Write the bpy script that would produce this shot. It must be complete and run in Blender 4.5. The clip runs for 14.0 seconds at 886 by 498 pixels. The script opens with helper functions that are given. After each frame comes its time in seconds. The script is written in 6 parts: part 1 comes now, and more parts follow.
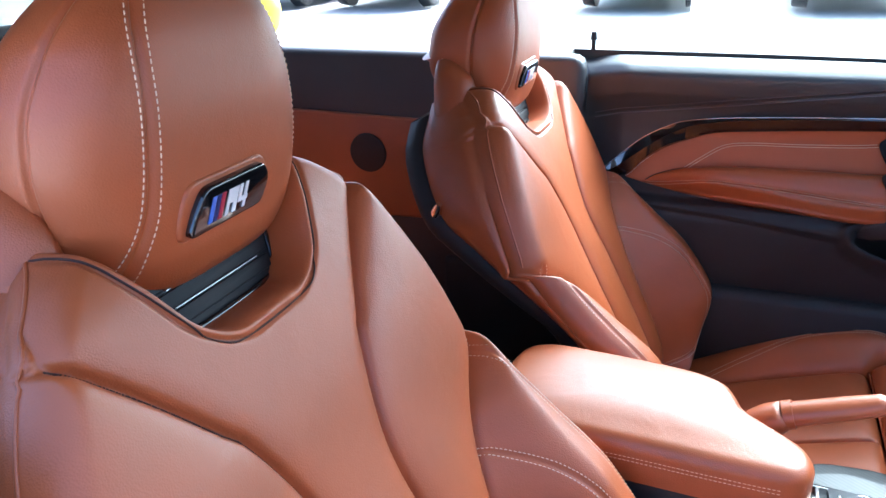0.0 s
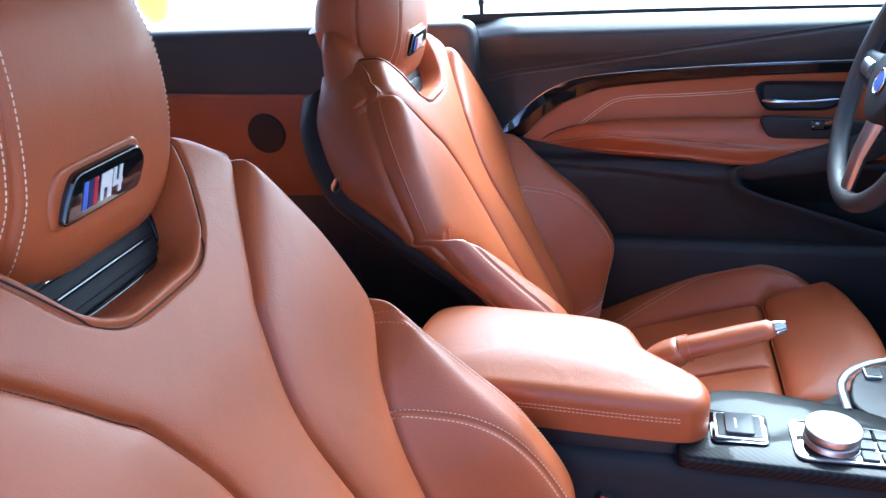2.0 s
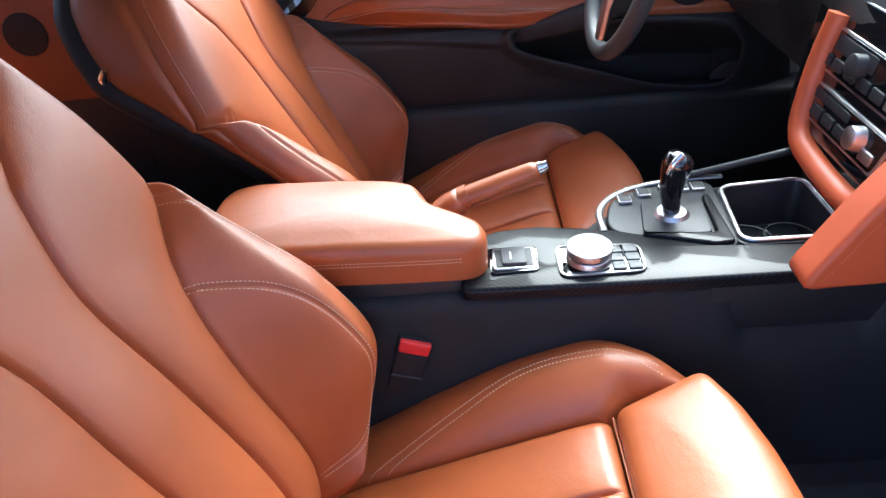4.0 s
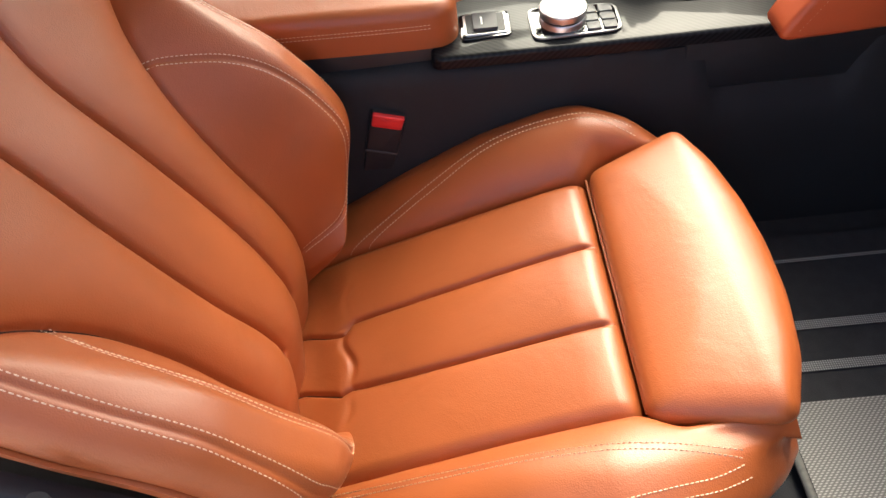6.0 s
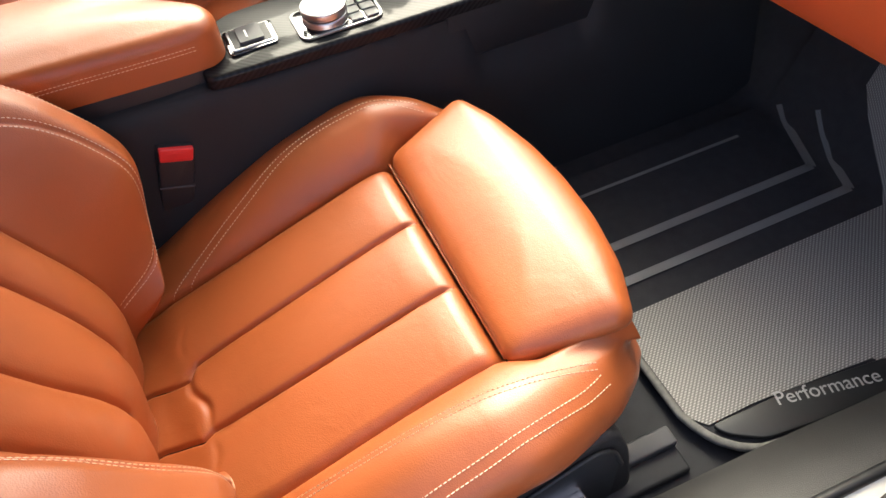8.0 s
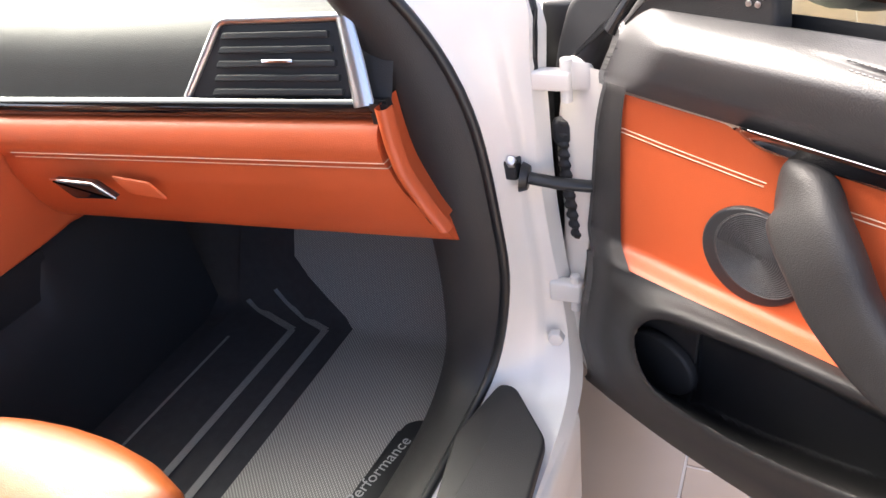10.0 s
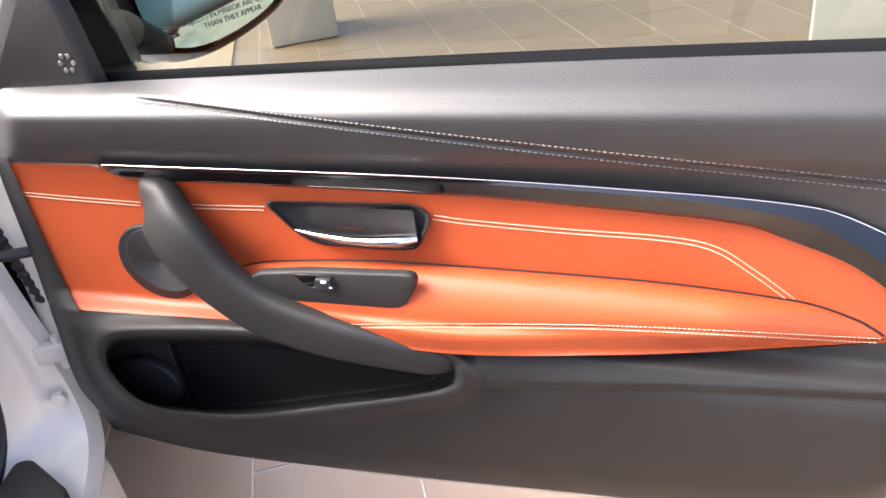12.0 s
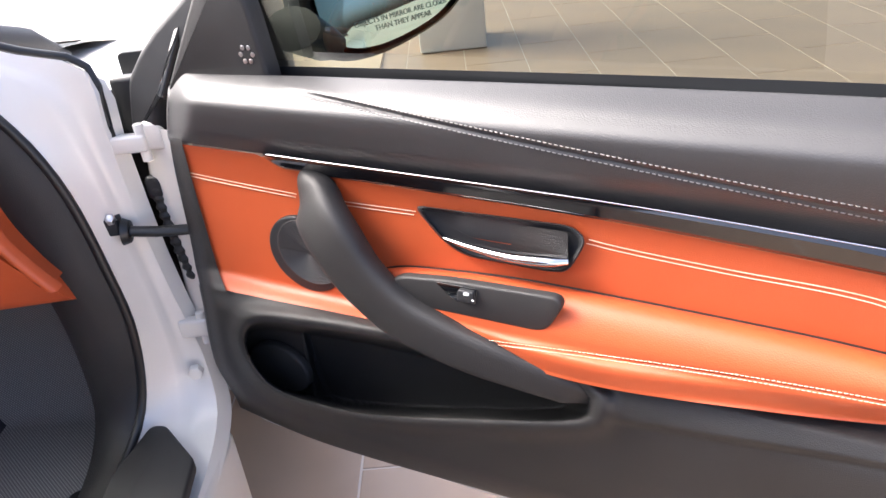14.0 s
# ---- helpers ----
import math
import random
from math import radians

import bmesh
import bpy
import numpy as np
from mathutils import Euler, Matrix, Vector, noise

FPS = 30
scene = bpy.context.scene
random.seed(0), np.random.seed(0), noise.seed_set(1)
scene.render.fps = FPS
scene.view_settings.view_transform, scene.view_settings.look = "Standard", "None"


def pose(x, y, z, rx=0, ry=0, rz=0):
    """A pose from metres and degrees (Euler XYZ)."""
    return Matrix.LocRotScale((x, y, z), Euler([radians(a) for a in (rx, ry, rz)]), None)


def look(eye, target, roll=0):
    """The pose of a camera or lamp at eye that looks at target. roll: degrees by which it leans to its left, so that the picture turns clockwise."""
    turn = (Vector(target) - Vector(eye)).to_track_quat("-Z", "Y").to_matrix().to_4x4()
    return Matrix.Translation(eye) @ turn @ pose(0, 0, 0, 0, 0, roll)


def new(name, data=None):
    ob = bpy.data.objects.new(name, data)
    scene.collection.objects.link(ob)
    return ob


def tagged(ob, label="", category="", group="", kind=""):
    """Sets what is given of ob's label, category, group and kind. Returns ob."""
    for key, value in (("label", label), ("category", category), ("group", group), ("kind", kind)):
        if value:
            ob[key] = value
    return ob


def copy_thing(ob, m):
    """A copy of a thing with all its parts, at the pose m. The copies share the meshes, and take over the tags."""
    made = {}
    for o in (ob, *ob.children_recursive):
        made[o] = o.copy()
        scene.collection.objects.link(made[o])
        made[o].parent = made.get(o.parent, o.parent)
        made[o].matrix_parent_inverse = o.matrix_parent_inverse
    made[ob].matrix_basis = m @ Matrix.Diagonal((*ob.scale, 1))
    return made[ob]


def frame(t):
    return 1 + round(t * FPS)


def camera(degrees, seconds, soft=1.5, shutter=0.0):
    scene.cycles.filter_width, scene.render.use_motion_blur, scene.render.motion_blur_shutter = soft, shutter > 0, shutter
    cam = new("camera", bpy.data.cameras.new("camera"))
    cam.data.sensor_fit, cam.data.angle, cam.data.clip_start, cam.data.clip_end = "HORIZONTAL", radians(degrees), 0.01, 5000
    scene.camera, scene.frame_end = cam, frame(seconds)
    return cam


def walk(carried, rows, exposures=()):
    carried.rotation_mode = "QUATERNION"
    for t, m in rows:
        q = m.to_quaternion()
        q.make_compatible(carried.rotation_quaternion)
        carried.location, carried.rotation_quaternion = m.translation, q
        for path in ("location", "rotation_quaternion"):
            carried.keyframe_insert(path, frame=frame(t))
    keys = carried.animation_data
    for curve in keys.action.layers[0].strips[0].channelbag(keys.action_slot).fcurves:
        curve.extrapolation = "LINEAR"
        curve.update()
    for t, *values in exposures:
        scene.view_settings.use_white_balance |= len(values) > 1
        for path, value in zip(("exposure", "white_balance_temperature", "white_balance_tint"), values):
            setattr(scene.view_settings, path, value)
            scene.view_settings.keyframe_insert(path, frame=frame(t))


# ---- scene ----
PATH = [
    (0, (0.834, 0.159, 1.216), (-0.874, -0.536, 0.442), -1.7),
    (0.5, (0.833, 0.172, 1.231), (-0.874, -0.605, 0.535), -2.8),
    (1, (0.826, 0.173, 1.22), (-0.901, -0.561, 0.528), -3.7),
    (1.5, (0.833, 0.185, 1.209), (-0.906, -0.438, 0.444), -4.2),
    (2, (0.838, 0.188, 1.208), (-0.908, -0.305, 0.367), -4.3),
    (2.5, (0.844, 0.192, 1.201), (-0.907, -0.141, 0.294), -4.3),
    (2.7, (0.851, 0.2, 1.205), (-0.897, -0.064, 0.27), -4.0),
    (4.8, (0.903, 0.269, 1.179), (-0.663, 0.25, -0.064), -5.5),
    (5, (0.904, 0.266, 1.178), (-0.615, 0.243, -0.122), -5.6),
    (5.5, (0.913, 0.263, 1.159), (-0.503, 0.213, -0.252), -6.5),
    (6, (0.919, 0.266, 1.152), (-0.412, 0.202, -0.34), -7.8),
    (6.5, (0.929, 0.265, 1.147), (-0.332, 0.213, -0.405), -9.0),
    (7, (0.935, 0.259, 1.14), (-0.283, 0.242, -0.446), -10.2),
    (7.2, (0.938, 0.255, 1.137), (-0.276, 0.277, -0.452), -10.3),
    (9.3, (0.976, 0.23, 1.135), (-0.047, 1.467, -0.057), -6.4),
    (9.5, (1.008, 0.212, 1.139), (0.051, 1.531, -0.021), -6.6),
    (10, (1.136, 0.191, 1.142), (0.359, 1.689, 0.068), -7.9),
    (10.5, (1.215, 0.17, 1.16), (0.719, 1.789, 0.095), -8.6),
    (11, (1.263, 0.093, 1.15), (1.045, 1.794, 0.121), -8.6),
    (11.5, (1.316, 0.047, 1.149), (1.354, 1.764, 0.124), -8.3),
    (12, (1.358, 0.02, 1.145), (1.582, 1.721, 0.118), -8.4),
    (12.5, (1.39, 0.013, 1.14), (1.753, 1.683, 0.101), -8.1),
    (13, (1.399, 0.009, 1.13), (1.794, 1.682, 0.108), -7.5),
    (13.5, (1.369, 0.017, 1.142), (1.655, 1.705, 0.108), -6.9),
    (14, (1.33, 0.042, 1.143), (1.25, 1.793, 0.18), -6.8),
]
EXPOSURES = [(0.0, 3.1, 4850, 2), (2.7, 3.2, 4650, 3), (4.8, 2.8, 6100, 8), (7.2, 2.6, 7200, 9), (9.3, 3.3, 6300, 8), (10.5, 2.75, 6700, 9), (12.2, 2.65, 6200, 9), (14.0, 2.65, 6150, 9)]
cam = camera(60.9, 14.0)
walk(cam, [(t, look(eye, target, roll)) for t, eye, target, roll in PATH], EXPOSURES)

# ---------------------------------------------------------------- world and light
world = bpy.data.worlds.new("world")
scene.world = world
world.use_nodes = True
wn = world.node_tree.nodes
sky = wn.new("ShaderNodeTexSky")
sky.sky_type, sky.sun_disc = "NISHITA", False
sky.sun_elevation, sky.sun_rotation = radians(45), radians(288)
sky.air_density, sky.dust_density, sky.ozone_density = 0.4, 6.0, 0.3
world.node_tree.links.new(sky.outputs[0], wn["Background"].inputs[0])
wn["Background"].inputs[1].default_value = 0.16

sun_data = bpy.data.lights.new("sun", "SUN")
sun_data.energy, sun_data.angle, sun_data.color = 0.7, radians(45), (1.0, 0.95, 0.87)
sun = new("sun", sun_data)
sun.matrix_world = look((-3.0, 1.0, 3.2), (0, 0, 0))


# ---------------------------------------------------------------- materials
def material(name, color, rough=0.5, metal=0.0, coat=0.0, var=0.12, scale=8.0, bump=0.0, bump_scale=400.0, spec=0.5, wrinkle=0.0):
    m = bpy.data.materials.new(name)
    m.use_nodes = True
    nt = m.node_tree
    n, l = nt.nodes, nt.links
    b = n["Principled BSDF"]
    b.inputs["Roughness"].default_value = rough
    b.inputs["Metallic"].default_value = metal
    b.inputs["Coat Weight"].default_value = coat
    b.inputs["Coat Roughness"].default_value = 0.06
    b.inputs["Specular IOR Level"].default_value = spec
    tc = n.new("ShaderNodeTexCoord")
    big = n.new("ShaderNodeTexNoise")
    big.inputs["Scale"].default_value, big.inputs["Detail"].default_value = scale, 4
    l.new(tc.outputs["Object"], big.inputs["Vector"])
    ramp = n.new("ShaderNodeMapRange")
    ramp.inputs[1].default_value, ramp.inputs[2].default_value = 0.3, 0.7
    ramp.inputs[3].default_value, ramp.inputs[4].default_value = 1 - var, 1 + var
    l.new(big.outputs["Fac"], ramp.inputs[0])
    mul = n.new("ShaderNodeVectorMath")
    mul.operation = "MULTIPLY"
    mul.inputs[0].default_value = color
    l.new(ramp.outputs[0], mul.inputs[1])
    l.new(mul.outputs[0], b.inputs["Base Color"])
    rr = n.new("ShaderNodeMapRange")
    rr.inputs[3].default_value, rr.inputs[4].default_value = max(0.0, rough - 0.06), min(1.0, rough + 0.06)
    l.new(big.outputs["Fac"], rr.inputs[0])
    l.new(rr.outputs[0], b.inputs["Roughness"])
    if bump:
        fine = n.new("ShaderNodeTexVoronoi")
        fine.inputs["Scale"].default_value = bump_scale
        l.new(tc.outputs["Object"], fine.inputs["Vector"])
        bn = n.new("ShaderNodeBump")
        bn.inputs["Strength"].default_value, bn.inputs["Distance"].default_value = bump, 0.0006
        l.new(fine.outputs["Distance"], bn.inputs["Height"])
        l.new(bn.outputs[0], b.inputs["Normal"])
        if wrinkle:
            soft = n.new("ShaderNodeTexNoise")
            soft.inputs["Scale"].default_value, soft.inputs["Detail"].default_value, soft.inputs["Distortion"].default_value = 16, 3, 0.6
            l.new(tc.outputs["Object"], soft.inputs["Vector"])
            b2 = n.new("ShaderNodeBump")
            b2.inputs["Strength"].default_value, b2.inputs["Distance"].default_value = wrinkle, 0.006
            l.new(soft.outputs["Fac"], b2.inputs["Height"])
            l.new(b2.outputs[0], bn.inputs["Normal"])
    return m


def weave_material(name, dark, light, scale, rough, coat, second="Y"):
    """Woven cloth or carbon twill: two crossed bands."""
    m = material(name, dark, rough, coat=coat)
    nt = m.node_tree
    n, l = nt.nodes, nt.links
    tc = n.new("ShaderNodeTexCoord")
    a, c = n.new("ShaderNodeTexWave"), n.new("ShaderNodeTexWave")
    a.bands_direction, c.bands_direction = "X", second
    for w in (a, c):
        w.inputs["Scale"].default_value = scale
        l.new(tc.outputs["Object"], w.inputs["Vector"])
    mx = n.new("ShaderNodeMath")
    mx.operation = "MULTIPLY"
    l.new(a.outputs["Fac"], mx.inputs[0])
    l.new(c.outputs["Fac"], mx.inputs[1])
    mix = n.new("ShaderNodeMix")
    mix.data_type = "RGBA"
    mix.inputs[6].default_value = (*dark, 1)
    mix.inputs[7].default_value = (*light, 1)
    l.new(mx.outputs[0], mix.inputs[0])
    l.new(mix.outputs[2], n["Principled BSDF"].inputs["Base Color"])
    return m


def twill_material(name):
    """Lacquered carbon: diagonal twill under a clear coat."""
    m = material(name, (0.02, 0.02, 0.022), 0.42, coat=0.14)
    nt = m.node_tree
    n, l = nt.nodes, nt.links
    tc = n.new("ShaderNodeTexCoord")
    mp = n.new("ShaderNodeMapping")
    mp.inputs["Rotation"].default_value = (radians(28), radians(24), radians(45))
    l.new(tc.outputs["Object"], mp.inputs["Vector"])
    w = n.new("ShaderNodeTexWave")
    w.inputs["Scale"].default_value = 70
    l.new(mp.outputs[0], w.inputs["Vector"])
    mix = n.new("ShaderNodeMix")
    mix.data_type = "RGBA"
    mix.inputs[6].default_value = (0.004, 0.004, 0.005, 1)
    mix.inputs[7].default_value = (0.014, 0.014, 0.016, 1)
    l.new(w.outputs["Fac"], mix.inputs[0])
    l.new(mix.outputs[2], n["Principled BSDF"].inputs["Base Color"])
    return m


def glass_material(name, tint, rough=0.0):
    m = bpy.data.materials.new(name)
    m.use_nodes = True
    nt = m.node_tree
    n, l = nt.nodes, nt.links
    n.remove(n["Principled BSDF"])
    tr, gl, mix, fr = n.new("ShaderNodeBsdfTransparent"), n.new("ShaderNodeBsdfGlossy"), n.new("ShaderNodeMixShader"), n.new("ShaderNodeFresnel")
    tr.inputs[0].default_value = (*tint, 1)
    gl.inputs["Roughness"].default_value = rough
    fr.inputs[0].default_value = 1.45
    l.new(fr.outputs[0], mix.inputs[0])
    l.new(tr.outputs[0], mix.inputs[1])
    l.new(gl.outputs[0], mix.inputs[2])
    l.new(mix.outputs[0], n["Material Output"].inputs[0])
    return m


LEATHER = material("brown_leather", (0.37, 0.088, 0.021), 0.44, coat=0.36, var=0.10, scale=6, bump=0.3, bump_scale=700, spec=0.5, wrinkle=0.25)
LEATHER.node_tree.nodes["Principled BSDF"].inputs["Coat Roughness"].default_value = 0.42
LEATHER_DOOR = material("orange_leather", (0.50, 0.092, 0.028), 0.45, var=0.08, scale=6, bump=0.25, bump_scale=700, wrinkle=0.12)
# dark brown for the shade inside narrow leather seams
SEAM_SHADE = material("seam_shade", (0.035, 0.012, 0.007), 0.8)
THREAD = material("cream_thread", (0.75, 0.55, 0.38), 0.7)
GREY_THREAD = material("grey_thread", (0.20, 0.195, 0.19), 0.7)
BLACK_SOFT = material("black_soft_plastic", (0.024, 0.023, 0.023), 0.52, var=0.15, bump=0.4, bump_scale=900, spec=0.38)
BLACK_LEATHER = material("black_leather", (0.040, 0.039, 0.040), 0.48, coat=0.3, var=0.12, bump=0.35, bump_scale=700)
BLACK_LEATHER.node_tree.nodes["Principled BSDF"].inputs["Coat Roughness"].default_value = 0.45
BLACK_HARD = material("black_hard_plastic", (0.026, 0.027, 0.029), 0.42, bump=0.2, bump_scale=900, spec=0.3)
RUBBER = material("black_rubber", (0.012, 0.013, 0.014), 0.42)
PIANO = material("gloss_black_trim", (0.006, 0.006, 0.007), 0.08, coat=1.0, var=0.05)
CHROME = material("bright_chrome", (0.82, 0.82, 0.83), 0.12, metal=1.0, var=0.03)
SATIN = material("satin_silver", (0.60, 0.60, 0.61), 0.32, metal=1.0, var=0.05)
WHITE_PAINT = material("white_car_paint", (0.78, 0.745, 0.68), 0.32, coat=0.6, var=0.03)
WHITE_WALL = material("white_wall_paint", (0.78, 0.78, 0.76), 0.8, var=0.04, scale=2)
CARPET = material("charcoal_carpet", (0.026, 0.026, 0.029), 0.95, var=0.18, scale=60, bump=0.8, bump_scale=1200)
TUNNEL = material("black_tunnel_trim", (0.017, 0.018, 0.020), 0.62, var=0.12, scale=10, bump=0.3, bump_scale=900, spec=0.3)
MAT_GREY = weave_material("grey_woven_mat", (0.13, 0.125, 0.115), (0.44, 0.42, 0.39), 105, 0.8, 0.0, "DIAGONAL")
MAT_STRIPE = weave_material("grey_mat_stripe", (0.09, 0.09, 0.09), (0.4, 0.4, 0.39), 105, 0.8, 0.0)
CARBON = twill_material("carbon_twill")
CARBON.node_tree.nodes["Principled BSDF"].inputs["Specular IOR Level"].default_value = 0.1
GREY_KEY = material("dark_grey_key", (0.07, 0.07, 0.074), 0.40, spec=0.3)
GREY_SATIN = material("smoked_satin", (0.26, 0.26, 0.265), 0.38, metal=1.0, var=0.06)
MAT_PIPING = material("grey_mat_piping", (0.13, 0.125, 0.115), 0.85, var=0.2, scale=200)
RED = material("red_plastic", (0.78, 0.035, 0.035), 0.4)
BLUE_MARK = material("blue_mark", (0.10, 0.18, 0.62), 0.4)
RED_MARK = material("red_mark", (0.45, 0.03, 0.06), 0.4)
NAVY_MARK = material("navy_mark", (0.02, 0.03, 0.14), 0.4)
FAINT_PRINT = material("faint_grey_print", (0.26, 0.31, 0.29), 0.5)
WHITE_MARK = material("white_mark", (0.8, 0.8, 0.8), 0.4)
HEADLINER = material("grey_headliner", (0.16, 0.16, 0.16), 0.9, var=0.1)
GLASS = glass_material("door_glass", (0.24, 0.27, 0.235))
SCREEN = glass_material("windscreen_glass", (0.70, 0.76, 0.73))
CLEAR = glass_material("clear_glass", (0.84, 0.92, 0.88))
MIRROR = material("mirror_glass", (0.78, 0.88, 0.82), 0.02, metal=1.0, var=0.0)
TILE = material("beige_floor_tile", (0.38, 0.265, 0.180), 0.36, var=0.10, scale=3, coat=0.2)
GROUT = material("pale_grout", (0.60, 0.53, 0.46), 0.9)
WARM_FLOOR = material("warm_beige_floor", (0.62, 0.44, 0.25), 0.25, var=0.08, scale=1.5, coat=0.3)
PAVING = material("pale_paving", (0.42, 0.40, 0.36), 0.85, var=0.12, scale=0.6)
MULLION = material("white_aluminium", (0.75, 0.76, 0.75), 0.4, var=0.03)


# ---------------------------------------------------------------- builders
def thing(name, loc, label, category, group="", kind=""):
    ob = new(name)
    ob.location = loc
    ob["at"] = list(loc)
    return tagged(ob, label, category, group, kind)


def world_at(ob):
    w = Vector((0, 0, 0))
    while ob is not None:
        w += ob.location
        ob = ob.parent
    return w


def part(name, data, mat, parent=None, label="", smooth=True):
    """Link a bmesh, a mesh or a (verts, faces) pair, given in world places, as one mesh object under parent."""
    if isinstance(data, tuple):
        me = bpy.data.meshes.new(name)
        me.from_pydata([tuple(map(float, v)) for v in data[0]], [], [tuple(map(int, f)) for f in data[1]])
    elif isinstance(data, bmesh.types.BMesh):
        me = bpy.data.meshes.new(name)
        data.to_mesh(me)
        data.free()
    else:
        me = data
    for p in me.polygons:
        p.use_smooth = smooth
    me.set_sharp_from_angle(angle=radians(80 if mat.name.endswith("leather") else 48))
    if parent is not None:
        me.transform(Matrix.Translation(-world_at(parent)))
    me.materials.append(mat)
    ob = new(name, me)
    ob.parent = parent
    if label:
        ob["label"] = label
    return ob


def solo(name, data, mat, label, category, group="", kind="", smooth=True):
    ob = part(name, data, mat, None, "", smooth)
    return tagged(ob, label, category, group, kind)


def spline(pts):
    """A smooth function through (x, y) pairs."""
    xs, ys = np.array([p[0] for p in pts], float), np.array([p[1] for p in pts], float)
    d = np.diff(ys) / np.diff(xs)
    s = np.concatenate([[d[0]], np.where(d[:-1] * d[1:] > 0, 2 * d[:-1] * d[1:] / (d[:-1] + d[1:] + 1e-12), 0), [d[-1]]])

    def f(x):
        x = np.clip(np.asarray(x, float), xs[0], xs[-1])
        k = np.clip(np.searchsorted(xs, x) - 1, 0, len(xs) - 2)
        h = xs[k + 1] - xs[k]
        t = (x - xs[k]) / h
        return ((1 + 2 * t) * (1 - t) ** 2 * ys[k] + t * (1 - t) ** 2 * h * s[k] + t * t * (3 - 2 * t) * ys[k + 1] + t * t * (t - 1) * h * s[k + 1])

    return f


def curve(pts, n=60, closed=False):
    """A Catmull-Rom line through points of any dimension, at n even steps."""
    p = np.array(pts, float)
    q = np.vstack([p[-1], p, p[0], p[1]]) if closed else np.vstack([2 * p[0] - p[1], p, 2 * p[-1] - p[-2]])
    out = []
    for i in range(len(q) - 3):
        a, b, c, d = q[i:i + 4]
        t = np.linspace(0, 1, 24, endpoint=False)[:, None]
        out.append(0.5 * (2 * b + (c - a) * t + (2 * a - 5 * b + 4 * c - d) * t * t + (3 * b - a - 3 * c + d) * t ** 3))
    if not closed:
        out.append(p[-1:])
    line = np.vstack(out)
    if closed:
        line = np.vstack([line, line[:1]])
    s = np.concatenate([[0], np.cumsum(np.linalg.norm(np.diff(line, axis=0), axis=1))])
    at = np.linspace(0, s[-1], n + 1 if closed else n)
    res = np.stack([np.interp(at, s, line[:, k]) for k in range(line.shape[1])], 1)
    return res[:-1] if closed else res


def grid(P, close_u=False, close_v=False):
    """Quads over an array of places (rows, columns, 3)."""
    r, c = P.shape[:2]
    i, j = np.meshgrid(np.arange(r if close_u else r - 1), np.arange(c if close_v else c - 1), indexing="ij")
    i2, j2 = (i + 1) % r, (j + 1) % c
    f = np.stack([i * c + j, i * c + j2, i2 * c + j2, i2 * c + j], -1).reshape(-1, 4)
    return P.reshape(-1, 3), f


def tube(line, radius, sides=12, flat=1.0, up=(0, 0, 1), caps=True):
    """A rounded bar along a line; radius may vary along it; flat squeezes it along up."""
    line = np.array(line, float)
    n = len(line)
    rad = np.full(n, radius) if np.isscalar(radius) else np.array(radius, float)
    tan = np.gradient(line, axis=0)
    tan /= np.linalg.norm(tan, axis=1)[:, None] + 1e-12
    side = np.cross(tan, np.array(up, float))
    side /= np.linalg.norm(side, axis=1)[:, None] + 1e-12
    nor = np.cross(side, tan)
    a = np.linspace(0, 2 * math.pi, sides, endpoint=False)
    P = line[:, None] + rad[:, None, None] * (np.cos(a)[None, :, None] * side[:, None] + flat * np.sin(a)[None, :, None] * nor[:, None])
    v, f = grid(P, close_v=True)
    f = [tuple(q) for q in f]
    if caps:
        f += [tuple(range(sides - 1, -1, -1)), tuple(range((n - 1) * sides, n * sides))]
    return [tuple(p) for p in v], f


def slab(outline, origin, U, V, N, depth, bevel=0.002, steps=3, crown=0.0):
    """A plate with rounded rims: outline of (u, v) pairs in a plane, raised by depth along N."""
    o = np.array(outline, float)
    c = o.mean(0)
    d = np.roll(o, -1, 0) - np.roll(o, 1, 0)
    nrm = np.stack([d[:, 1], -d[:, 0]], 1)
    nrm /= np.linalg.norm(nrm, axis=1)[:, None] + 1e-12
    if np.mean(((o - c) * nrm).sum(1)) < 0:
        nrm = -nrm
    origin, U, V, N = (np.array(k, float) for k in (origin, U, V, N))
    rings = [(0.0, 0.0)] + [(bevel * (1 - math.cos(k / steps * math.pi / 2)), depth - bevel + bevel * math.sin(k / steps * math.pi / 2)) for k in range(steps + 1)]
    P = []
    for inset, h in rings:
        q = o - nrm * inset
        P.append(origin + q[:, :1] * U + q[:, 1:] * V + h * N)
    n = len(o)
    v, f = grid(np.array(P), close_v=True)
    v, f = [tuple(p) for p in v], [tuple(q) for q in f]
    if crown:
        q = o - nrm * bevel
        for k in (0.75, 0.5, 0.25):
            qq = c + (q - c) * k
            v += [tuple(p) for p in origin + qq[:, :1] * U + qq[:, 1:] * V + (depth + crown * (1 - k * k)) * N]
        v.append(tuple(origin + c[0] * U + c[1] * V + (depth + crown) * N))
        m = len(rings)
        for r in range(m - 1, m + 2):
            f += [(r * n + j, r * n + (j + 1) % n, (r + 1) * n + (j + 1) % n, (r + 1) * n + j) for j in range(n)]
        f += [((m + 2) * n + j, (m + 2) * n + (j + 1) % n, len(v) - 1) for j in range(n)]
    else:
        f.append(tuple(range((len(rings) - 1) * n, len(rings) * n)))
    f.append(tuple(range(n - 1, -1, -1)))
    return v, f


